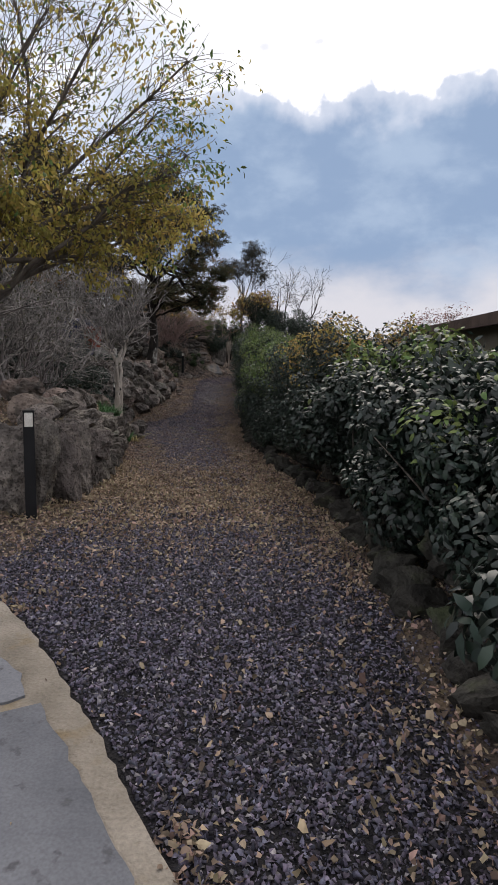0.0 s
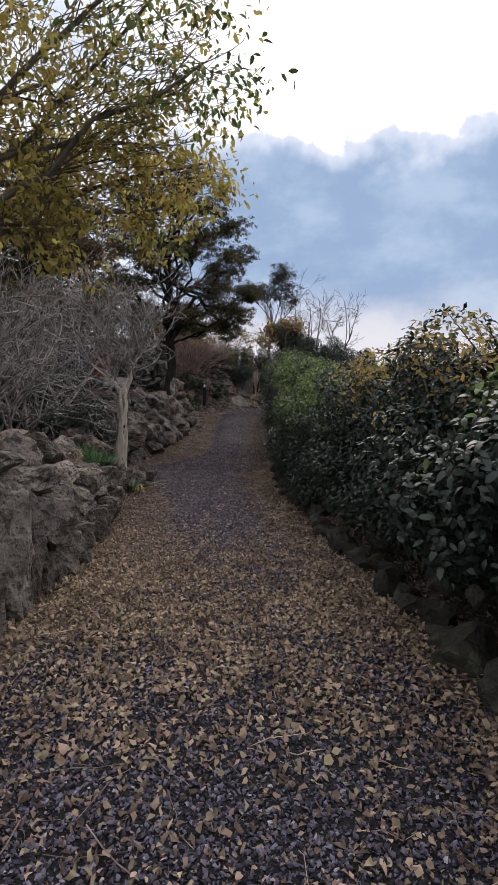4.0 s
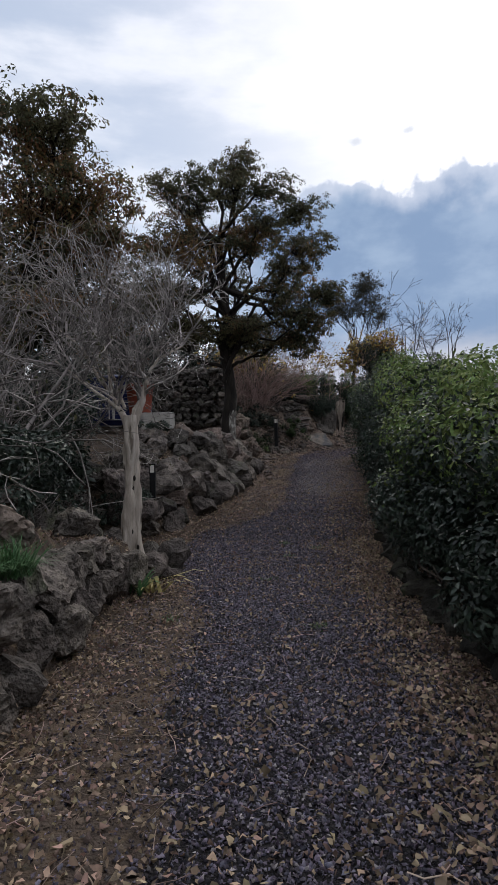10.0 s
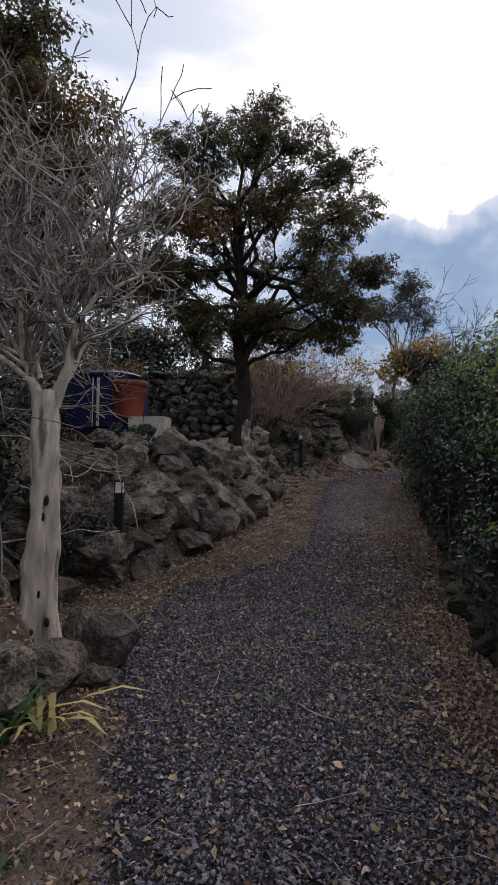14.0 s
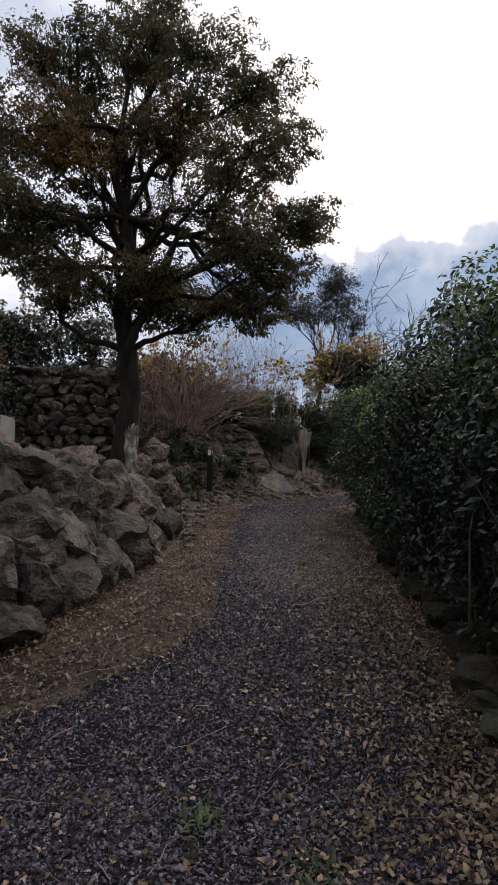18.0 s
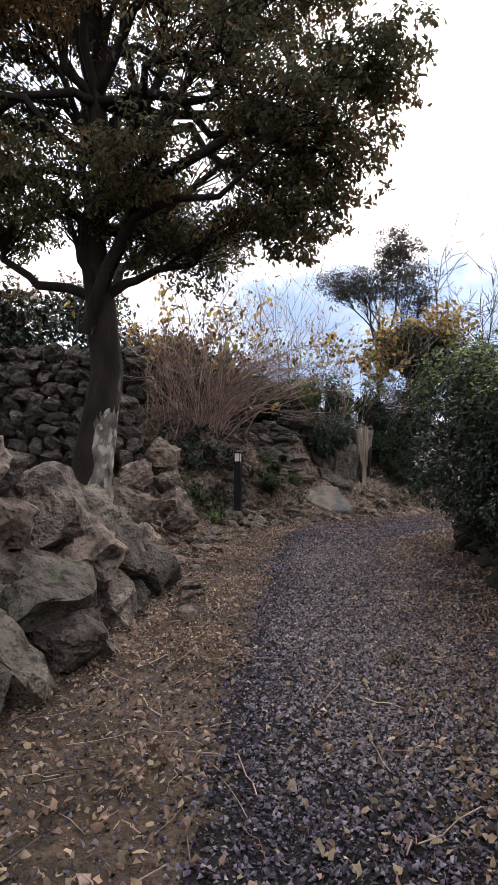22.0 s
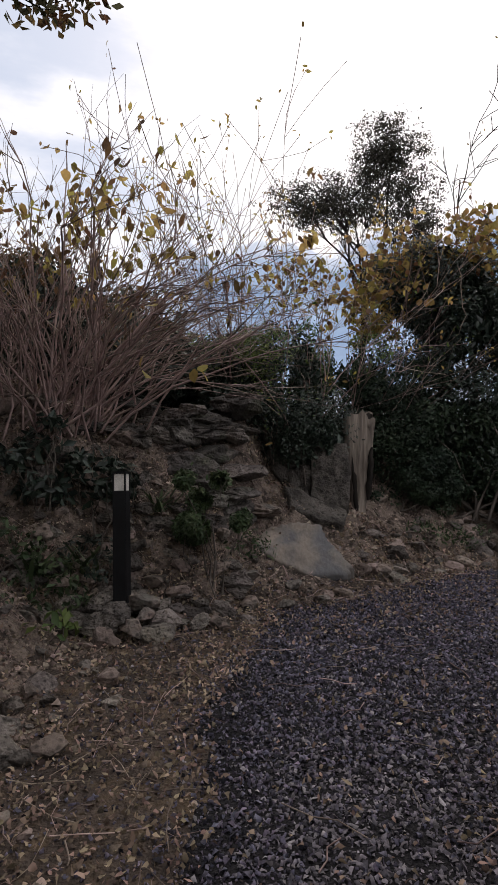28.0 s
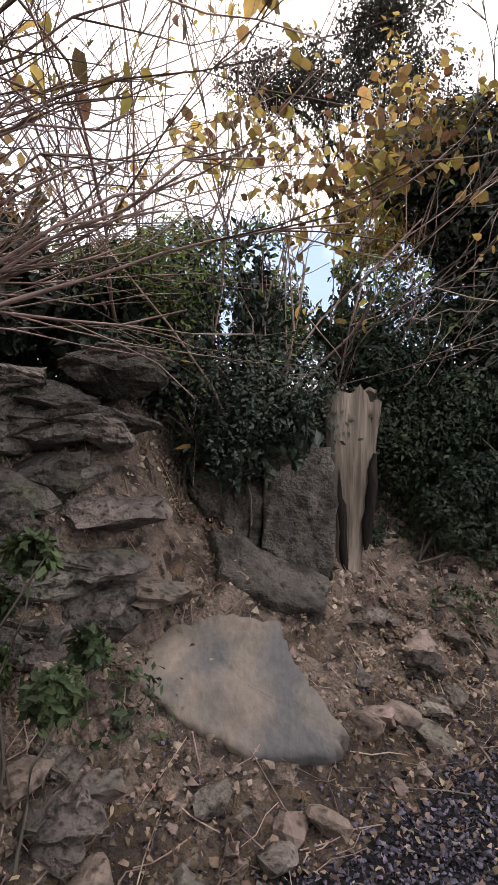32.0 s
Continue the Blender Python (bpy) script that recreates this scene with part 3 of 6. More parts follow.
def boulder_wall():
    """Sloping wall of angular boulders below the water tank."""
    wall = empty("boulder_wall", (0, 0, 0), "sloping bank of large angular brown-grey boulders", "wall", kind="structure")
    r = np.random.RandomState(11)
    y = 17.15
    while y < 22.1:
        xl, g = float(along(y, LEFT)), float(along(y, GROUND))
        top = float(along(y, ((17, 1.15), (18, 1.5), (20, 1.3), (21, 0.95), (22, 0.5))))
        z = 0.0
        while z < top:
            s = r.uniform(0.42, 0.66) if z < 0.8 else r.uniform(0.34, 0.56)
            stone(ROCKS if r.rand() < 0.72 else DARK_ROCKS if r.rand() < 0.6 else PINK_ROCKS, xl - 0.18 - 0.62 * z + r.uniform(-0.1, 0.1), y + r.uniform(-0.16, 0.16), g + z + s * 0.3,
                  s * r.uniform(0.9, 1.25), s * r.uniform(0.9, 1.35), s * r.uniform(0.8, 1.15), wall, r, tilt=30)
            z += s * 0.62
        y += r.uniform(0.36, 0.5)
    # dark boulders at the back of the recess
    for k in range(34):
        x, y = r.uniform(-6.4, -4.1), r.uniform(15.0, 17.6)
        s = r.uniform(0.35, 0.75)
        stone(DARK_ROCKS, x, y, float(height(x, y)) + s * 0.28, s * 1.2, s, s * 0.9, wall, r, tilt=25)
    return wall


boulder_wall()


def kerb_stones():
    r = np.random.RandomState(21)
    wall = empty("hedge_kerb", (0, 0, 0), "row of mossy rocks, coloured dark with shade, along the foot of the hedge", "kerb", kind="structure")
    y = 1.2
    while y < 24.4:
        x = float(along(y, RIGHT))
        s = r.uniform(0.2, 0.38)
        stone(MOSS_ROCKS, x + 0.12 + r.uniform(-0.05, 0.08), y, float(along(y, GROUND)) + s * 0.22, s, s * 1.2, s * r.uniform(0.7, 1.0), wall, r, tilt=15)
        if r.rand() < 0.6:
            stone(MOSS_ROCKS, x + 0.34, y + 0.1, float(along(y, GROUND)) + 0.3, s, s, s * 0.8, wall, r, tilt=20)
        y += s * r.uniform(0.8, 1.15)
    return wall


kerb_stones()

# ---- plants ----
def unit(n, r):
    d = r.normal(0, 1, (n, 3))
    return d / np.linalg.norm(d, axis=1)[:, None]


def lumpy(n, centre, radii, r, deep=0.22, bumps=9, power=1.0):
    """Places of leaves near the uneven outside of a rounded clump."""
    d = unit(n, r)
    knobs = unit(bumps, r)
    near = np.clip((d @ knobs.T).max(1), 0, 1)
    reach = 0.70 + 0.34 * smooth_step((near - 0.80) / 0.19)
    depth = 1 - np.abs(r.normal(0, deep, n))
    d = np.sign(d) * np.abs(d) ** power
    return np.asarray(centre) + d * np.asarray(radii) * (reach * np.clip(depth, 0.05, 1.1))[:, None]


def clumps(count, centre, radii, r, power=1.0, size=(0.12, 0.38)):
    """Places of leaves on the outsides of many small clumps that make up a shrub, with hollows between them."""
    centre, radii = np.asarray(centre), np.asarray(radii)
    area = 12.5 * float(np.prod(radii)) ** (2 / 3)
    number = int(np.clip(area / 0.19, 8, 130))
    d = unit(number, r)
    d = np.sign(d) * np.abs(d) ** power
    c = centre + d * radii * r.uniform(0.52, 0.98, (number, 1))
    rad = r.uniform(*size, number) * np.clip(radii.min() / 0.6, 0.45, 1.15)
    pick = r.choice(number, int(count * 1.55), p=rad ** 2 / (rad ** 2).sum())
    u = unit(len(pick), r)
    out = (u * (d / radii)[pick]).sum(1) / np.linalg.norm((d / radii)[pick], axis=1)
    keep = out > -0.25
    pick, u = pick[keep][:count], u[keep][:count]
    return c[pick] + u * (rad[pick] * np.clip(1 - np.abs(r.normal(0, 0.16, len(pick))), 0.1, 1))[:, None] * (1, 1, 0.85), u + (0, 0, 0.45)


def shrub(name, x, y, rx, ry, low, top, count, mat, leaf, label, seed, mat2=None, share=0.0, shoots=0, power=0.7, group="", stems=14, near=False, lump=(0.12, 0.38)):
    """A leafy shrub: stems from the ground, a lumpy crown of leaves and a few long shoots."""
    r = np.random.RandomState(seed)
    g = float(height(x, y))
    ob = empty(name, (0, 0, 0), label, "shrub", group)
    cz, rz = (top + low) / 2, (top - low) / 2
    pts, out = clumps(count, (x, y, cz), (rx, ry, rz), r, power, lump)
    above = pts[:, 2] > g + 0.05
    pts, out = pts[above], out[above]
    lines = []
    for k in range(stems):
        a = (x + r.uniform(-0.35, 0.35) * rx, y + r.uniform(-0.6, 0.6) * ry, g - 0.02)
        b = pts[r.randint(len(pts))]
        lines.append((bend(a, b, 0.12, 5, r), np.linspace(min(0.02, rx * 0.024), 0.003, 5)))
    extra = []
    for k in range(shoots):
        b = np.array((x + r.uniform(-0.9, 0.9) * rx, y + r.uniform(-0.95, 0.95) * ry, top - 0.15))
        tip = b + (r.uniform(-0.08, 0.08), r.uniform(-0.1, 0.1), r.uniform(0.15, 0.42))
        ln = bend(b, tip, 0.06, 5, r)
        lines.append((ln, np.linspace(0.006, 0.002, 5)))
        extra.append(ln[1:].repeat(7, 0) + r.normal(0, 0.022, (28, 3)))
    if extra:
        pts = np.concatenate([pts] + extra)
        out = np.concatenate([out, r.normal(0, 0.7, (len(pts) - len(out), 3)) + (0, 0, 0.6)])
    if lines:
        part("stem", tubes("stem", lines, M_bark, 4), ob, kind="stuff")
    inner = lumpy(count // 5 if rx > 0.4 else 30, (x, y, cz), (rx * 0.8, ry * 0.84, rz * 0.84), r, 0.2, 12, power)
    inner = inner[inner[:, 2] > g + 0.1]
    part("inner_foliage", scatter("inner_foliage", inner, leaf * (2.2 if rx > 0.9 else 1.9 if rx > 0.45 else 1.15), mat, 0.9, "small", r), ob, kind="stuff")
    shape = "mid" if near else "small"
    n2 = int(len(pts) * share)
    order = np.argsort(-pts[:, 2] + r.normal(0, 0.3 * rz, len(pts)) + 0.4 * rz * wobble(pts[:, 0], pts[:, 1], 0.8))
    part("foliage", scatter("foliage", pts[order[n2:]], leaf, mat, 0.7, shape, r, rot=facing(out[order[n2:]], r, 0.45, 0.05)), ob, kind="stuff")
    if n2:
        part("foliage", scatter("foliage", pts[order[:n2]], leaf, mat2, 0.7, shape, r, rot=facing(out[order[:n2]], r, 0.45, 0.05)), ob, "paler leaves, mostly towards the top", "stuff")
    return ob


def hedge_row():
    r = np.random.RandomState(31)
    y, k = 0.2, 0
    tops = ((0, 1.38), (4, 1.48), (6.7, 1.72), (8, 1.98), (9.5, 2.0), (10.9, 1.9), (12.7, 1.75), (14, 1.9), (15.3, 2.2), (16.8, 2.45), (17.8, 2.65), (20, 2.7), (21, 2.5), (24, 2.7))
    while y < 22.4:
        half = r.uniform(0.55, 0.88)
        cy = min(y + half, 22.5)
        x = float(along(cy, RIGHT)) + float(along(cy, ((0, 0.95), (8, 0.88), (14, 0.78), (18, 0.7), (24, 0.66))))
        g = float(along(cy, GROUND))
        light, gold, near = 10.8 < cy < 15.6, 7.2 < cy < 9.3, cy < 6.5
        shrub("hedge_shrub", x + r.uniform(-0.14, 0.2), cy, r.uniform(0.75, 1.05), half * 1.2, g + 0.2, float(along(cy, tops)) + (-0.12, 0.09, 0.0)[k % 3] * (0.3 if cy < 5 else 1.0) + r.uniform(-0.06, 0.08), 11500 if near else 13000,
              M_hedge_shaded if cy < 9 else M_hedge if cy < 20 else M_hedge_mid, 0.07 if near else 0.06 if cy < 15 else 0.054,
              "hedge shrub with lighter yellow-green leaves on top" if light else "dense dark green glossy-leaved hedge shrub", 700 + k,
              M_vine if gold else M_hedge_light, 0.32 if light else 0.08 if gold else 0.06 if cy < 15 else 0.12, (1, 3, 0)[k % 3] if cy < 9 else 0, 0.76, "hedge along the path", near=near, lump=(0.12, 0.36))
        y += half * 1.4
        k += 1
    shrub("hedge_shrub", 0.22, 23.5, 0.88, 1.15, 0.82, 2.8, 24000, M_hedge, 0.05, "broad rounded dark green hedge shrub at the bend", 740, M_hedge_light, 0.12, 0, 0.92, "hedge along the path", lump=(0.14, 0.36))


hedge_row()


def crown_tree(name, base, trunk_top, radius, lobes, tips, per_tip, leaf, mat, label, seed, bark=None, mat2=None, share=0.0, droop=0.0, cluster=0.16, tilt=0.9, small=False, category="tree", limb=0.52, flat=0.8, taper=0.62, boughs=(), hang=0.4):
    """Tapered trunk, a limb to every lobe of the crown, twigs to the lobe's outside and leaves in clusters at their ends."""
    r = np.random.RandomState(seed)
    ob = empty(name, base, label, category)
    base, top = np.array(base, float), np.array(trunk_top, float)
    bark = bark or M_bark
    trunk = bend(base - (0, 0, 0.1), top, 0.04, 9, r) - base
    flare = np.linspace(1, taper, 9)
    flare[:2] *= (1.35, 1.08)
    part("trunk", tubes("trunk", [(trunk, radius * flare)], bark, 10), ob)
    limbs, twigs, leaves, norms = [], [], [], []
    for pts, rad in boughs:
        limbs.append((np.array(pts, float) - base, np.array(rad, float)))
    for cx, cy, cz, rad, *dens in lobes:
        c = np.array((cx, cy, cz))
        full = dens[0] if dens else 1.0
        start = trunk[r.randint(5, 9)] + base if cz > top[2] - 0.4 else trunk[r.randint(3, 7)] + base
        ln = bend(start, c, 0.09, 8, r)
        limbs.append((ln - base, np.linspace(radius * limb, radius * 0.1, 8)))
        ends = c + unit(tips, r) * rad * (0.55 + 0.45 * r.rand(tips, 1) ** 0.5) * np.array((1, 1, flat))
        for e in ends:
            s = ln[r.randint(4, 8)]
            tw = bend(s, e - (0, 0, droop * r.rand()), 0.1, 5, r)
            twigs.append((tw - base, np.linspace(radius * 0.03 + 0.002, 0.002, 5)))
            n = max(1, int(per_tip * full * r.uniform(0.5, 1.5)))
            hub = tw[r.choice((2, 3, 4, 4), 3)] + r.normal(0, cluster * 0.9, (3, 3)) * (1, 1, 0.6)
            off = r.normal(0, cluster * 0.42, (n, 3)) * (1, 1, 0.6)
            leaves.append(hub[r.randint(0, 3, n)] + off - (0, 0, droop * 0.3))
            norms.append(off / cluster + (e - c) / rad * 0.5 + (0, 0, 0.55))
    for line in limbs:
        part("limb", tubes("limb", [line], bark, 7), ob)
    part("twig", tubes("twig", twigs, bark, 3), ob, kind="stuff")
    pts, norms = np.concatenate(leaves) - base, np.concatenate(norms)
    shape = "small" if small else "mid"
    n2 = int(len(pts) * share)
    if n2:
        # the second colour gathers in patches
        key = wobble(pts[:, 0] * 0.5 + pts[:, 2], pts[:, 1] + pts[:, 2] * 0.6, 0.45) + 0.12 * pts[:, 2] + r.normal(0, 0.35, len(pts))
        order = np.argsort(key)
        part("foliage", scatter("foliage", pts[order[:n2]], leaf, mat2, tilt, shape, r, rot=facing(norms[order[:n2]], r, 0.5, hang)), ob, "turning autumn leaves", "stuff")
        pts, norms = pts[order[n2:]], norms[order[n2:]]
    if len(pts):
        part("foliage", scatter("foliage", pts, leaf, mat, tilt, shape, r, rot=facing(norms, r, 0.5, hang)), ob, kind="stuff")
    return ob


def bare_growth(lines, start, ahead, length, rad, depth, r, spread=0.55, upward=0.15, kids=3, least=0.0, wiggle=0.24):
    """Adds a crooked bare branch and its side twigs to lines."""
    n = 6 if depth > 1 else 4
    pts = [np.array(start, float)]
    d = np.array(ahead, float)
    d /= np.linalg.norm(d)
    for _ in range(n - 1):
        d = d + r.normal(0, wiggle, 3) + (0, 0, upward * 0.25)
        d /= np.linalg.norm(d)
        pts.append(pts[-1] + d * length / (n - 1))
    lines.append((np.array(pts), np.maximum(np.linspace(rad, rad * 0.45, n), least)))
    if depth > 0:
        for k in range(kids):
            i = r.randint(2, n)
            dd = d + r.normal(0, spread, 3)
            bare_growth(lines, pts[i], dd, length * r.uniform(0.45, 0.7), rad * 0.5, depth - 1, r, spread, upward, kids, least, wiggle)


def bare_shrub(name, x, y, count, tall, label, seed, mat=None, lean=(0, 0), depth=3, rad=0.022, kids=3, spread=0.6, leaves=0, leaf_mat=None, least=0.0, straight=(0.48, 0.75), wiggle=0.24, upward=0.02):
    r = np.random.RandomState(seed)
    z = float(height(x, y))
    ob = empty(name, (x, y, z), label, "shrub")
    lines = []
    for k in range(count):
        a = r.uniform(0, 2 * np.pi)
        s = r.uniform(0.1, 0.75)
        bare_growth(lines, (r.normal(0, 0.12), r.normal(0, 0.12), -0.05), (np.cos(a) * s + lean[0], np.sin(a) * s + lean[1], 1), tall * r.uniform(*straight), rad * r.uniform(0.7, 1.2), depth, r, spread, upward, kids, least, wiggle)
    thick = [l for l in lines if l[1][0] > rad * 0.62]
    thin = [l for l in lines if l[1][0] <= rad * 0.62]
    for line in thick:
        part("stem", tubes("stem", [line], mat or M_twig, 5), ob)
    if thin:
        part("twig", tubes("twig", thin, mat or M_twig, 3), ob, kind="stuff")
    if leaves:
        ends = np.array([l[0][-1] for l in thin])
        pts = ends[r.randint(0, len(ends), leaves)] + r.normal(0, 0.03, (leaves, 3))
        part("leaves", scatter("leaves", pts, 0.05, leaf_mat, 1.0, "leaf", r), ob, "few withered leaves", "stuff")
    return ob


crown_tree("autumn_tree", (-3.45, 6.95, 0.62), (-3.25, 7.0, 3.0), 0.115,
           [(-3.0, 6.6, 4.1, 1.1, 0.9), (-1.95, 7.3, 3.75, 0.8, 0.5), (-1.25, 7.6, 4.5, 0.7, 0.35), (-2.3, 6.9, 5.3, 1.1, 0.32), (-3.7, 6.2, 3.3, 0.8, 0.7), (-4.3, 7.4, 4.6, 1.1, 0.6),
            (-1.5, 6.8, 5.5, 0.8, 0.16), (-2.7, 7.9, 3.4, 0.7, 0.4), (-1.7, 8.4, 3.9, 0.55, 0.22), (-3.2, 5.6, 4.5, 0.9, 0.7), (-4.2, 6.2, 2.6, 0.6, 1.0), (-0.85, 7.7, 4.1, 0.55, 0.3), (-0.8, 7.3, 5.0, 0.6, 0.2),
            (-1.3, 8.0, 3.6, 0.5, 0.35), (-2.0, 7.6, 3.1, 0.5, 0.45), (-2.6, 6.2, 3.3, 0.6, 0.85), (-3.0, 7.4, 6.2, 1.0, 0.1), (-2.0, 7.2, 6.1, 0.9, 0.08), (-3.8, 6.6, 5.4, 0.9, 0.3), (-2.4, 7.8, 4.6, 0.8, 0.3), (-3.3, 6.4, 2.9, 0.6, 0.7), (-1.3, 8.75, 3.35, 0.28, 0.28), (-0.9, 8.6, 3.7, 0.28, 0.25)],
           46, 48, 0.07, M_yellow_leaf, "autumn tree with thinning yellow-green leaves over the path", 41, M_bark, M_hedge_light, 0.10, 0.2, 0.13, 0.9, limb=0.34, hang=0.6)

crown_tree("evergreen_tree", (-3.82, 22.5, 0.95), (-3.92, 22.5, 6.6), 0.19,
           [(-3.6, 22.4, 8.35, 0.85), (-3.3, 22.5, 8.5, 0.6), (-2.95, 24.4, 4.6, 0.45, 0.35), (-3.5, 24.3, 4.8, 0.5, 0.35), (-4.6, 22.3, 8.1, 0.65), (-5.4, 22.5, 8.2, 0.55), (-2.3, 22.2, 7.6, 0.65), (-1.65, 22.1, 6.95, 0.55), (-1.4, 22.0, 6.1, 0.55), (-2.65, 21.8, 6.7, 0.8),
            (-1.85, 21.7, 5.8, 0.8), (-2.35, 21.6, 4.9, 0.75, 0.6), (-1.1, 21.9, 4.85, 0.45), (-1.85, 21.5, 4.3, 0.6, 0.55), (-1.45, 22.0, 4.15, 0.5), (-4.1, 22.6, 6.7, 0.7), (-5.0, 22.3, 7.0, 0.7), (-5.8, 22.4, 6.4, 0.7),
            (-4.9, 22.4, 5.4, 0.65), (-5.4, 22.2, 4.8, 0.55), (-3.9, 22.0, 4.2, 0.55, 0.6), (-5.2, 21.6, 5.0, 0.7), (-4.7, 21.8, 4.3, 0.6), (-5.8, 21.8, 5.6, 0.8), (-4.9, 21.6, 6.2, 0.7), (-2.95, 21.7, 4.1, 0.5, 0.5), (-6.3, 22.8, 5.1, 0.6), (-3.8, 23.2, 5.9, 0.8), (-2.85, 23.4, 7.0, 0.9), (-2.0, 23.2, 5.5, 0.8), (-4.75, 23.2, 8.0, 0.8), (-4.9, 22.8, 4.3, 0.5), (-3.4, 22.0, 7.6, 0.7), (-3.4, 22.7, 3.9, 0.5, 0.5), (-2.9, 23.0, 3.8, 0.45, 0.5), (-2.2, 22.4, 3.9, 0.5, 0.5), (-1.8, 22.0, 3.65, 0.45), (-3.4, 23.2, 4.5, 0.5), (-4.4, 21.9, 5.9, 0.6), (-3.2, 22.0, 6.3, 0.6)],
           50, 66, 0.064, M_tree_leaf, "broad evergreen tree with dark leaves and rusty patches", 43, M_bark_dark, M_tree_rust, 0.18, 0.03, 0.105, 0.7, True, limb=0.3, flat=0.55, taper=0.35,
           boughs=(([(-3.86, 22.45, 2.85), (-3.62, 22.3, 3.4), (-3.3, 22.15, 3.8), (-2.85, 21.95, 3.85), (-2.4, 21.75, 3.72), (-1.95, 21.6, 4.0)], (0.07, 0.055, 0.045, 0.036, 0.026, 0.014)),
                   ([(-3.86, 22.5, 2.9), (-3.5, 22.4, 3.7), (-3.1, 22.2, 4.4), (-2.7, 22.1, 5.3)], (0.07, 0.06, 0.045, 0.02))))



def lichen_patch():
    """Ragged pale lichen on the sunny side of the evergreen's trunk."""
    tree = bpy.data.objects["evergreen_tree"]
    trunk = next(ob for ob in tree.children if ob.name.startswith("trunk"))
    rings = np.array([tuple(p.co) for p in trunk.data.vertices]).reshape(-1, 10, 3)
    mid = rings.mean(1)
    wide = np.linalg.norm(rings - mid[:, None], axis=2).mean(1)
    n, k = 15, 26
    v = np.zeros((k, n, 3))
    for j in range(k):
        t = j / (k - 1)
        for i in range(n):
            u = i / (n - 1)
            ragged = 0.2 * noise.noise((u * 2, t * 7, 1.7)) + 0.14 * noise.noise((u * 5, t * 17, 4.7))
            a = -1.2 + ragged + (1.6 + ragged) * u
            z = 0.02 + (1.15 + 0.14 * noise.noise((u * 9, 2.2, 8.0))) * t
            q = np.interp(z, mid[:, 2], wide) * 1.02 + 0.006 - 0.02 * (abs(u - 0.5) * 2) ** 6
            v[j, i] = (np.interp(z, mid[:, 2], mid[:, 0]) + q * math.cos(a), np.interp(z, mid[:, 2], mid[:, 1]) + q * math.sin(a), z)
    i = np.arange(k - 1)[:, None] * n + np.arange(n - 1)[None]
    part("lichen", np_mesh("lichen", v.reshape(-1, 3), np.stack([i, i + 1, i + n + 1, i + n], -1).reshape(-1, 4), M_bark_lichen, True), tree, "pale grey lichen on the lower trunk")


lichen_patch()

crown_tree("evergreen_tree", (-7.2, 18.4, float(height(-7.2, 18.4))), (-7.1, 18.3, 4.2), 0.2,
           [(-7.0, 18.2, 7.6, 1.2), (-6.2, 18.0, 6.3, 1.2), (-8.0, 18.3, 6.4, 1.3), (-6.0, 18.8, 5.0, 1.1), (-7.4, 17.6, 5.2, 1.2), (-8.6, 18.8, 4.8, 1.2), (-7.2, 19.4, 6.0, 1.2), (-9.4, 19, 6.4, 1.2), (-5.4, 19.6, 4.2, 0.8), (-5.7, 18.6, 6.3, 1.0), (-5.4, 18.2, 5.2, 0.8), (-6.3, 18.0, 7.6, 0.9), (-6.6, 17.6, 3.8, 1.0), (-7.8, 17.8, 3.9, 1.2), (-8.8, 18.0, 3.6, 1.2), (-5.9, 18.2, 3.8, 0.8), (-7.0, 18.8, 4.6, 1.1), (-9.6, 18.0, 4.8, 1.2)],
           60, 66, 0.095, M_tree_leaf, "tall dark evergreen tree behind bare shrubs", 44, M_bark_dark, M_tree_rust, 0.3, 0.04, 0.17, 0.7, True, flat=0.5)


def knobby(name, pts, rad, mat, r):
    """A gnarled trunk: two fused, twisting stems with knots and hollows."""
    n, k = 22, 44
    t = np.linspace(0, 1, k)
    src = np.linspace(0, 1, len(pts))
    line = np.stack([np.interp(t, src, pts[:, a]) for a in range(3)], -1)
    rr = np.interp(t, src, rad)
    ang = np.linspace(0, 2 * np.pi, n, endpoint=False)
    off = Vector(r.uniform(-20, 20, 3))
    v = np.zeros((k, n, 3))
    for j in range(k):
        for i, a in enumerate(ang):
            knot = noise.noise(Vector((math.cos(a) * 1.3, math.sin(a) * 1.3, t[j] * 7)) + off)
            q = rr[j] * (1 + 0.24 * math.cos(2 * (a - 1.2 - 1.3 * t[j])) + 0.55 * knot + 0.34 * noise.noise(Vector((math.cos(a) * 3.2, math.sin(a) * 3.2, t[j] * 13)) + off))
            v[j, i] = line[j] + (math.cos(a) * q, math.sin(a) * q, 0)
    i = np.arange(k - 1)[:, None] * n + np.arange(n)[None]
    j = np.arange(k - 1)[:, None] * n + (np.arange(n)[None] + 1) % n
    return np_mesh(name, v.reshape(-1, 3), np.stack([i, j, j + n, i + n], -1).reshape(-1, 4), mat, True)


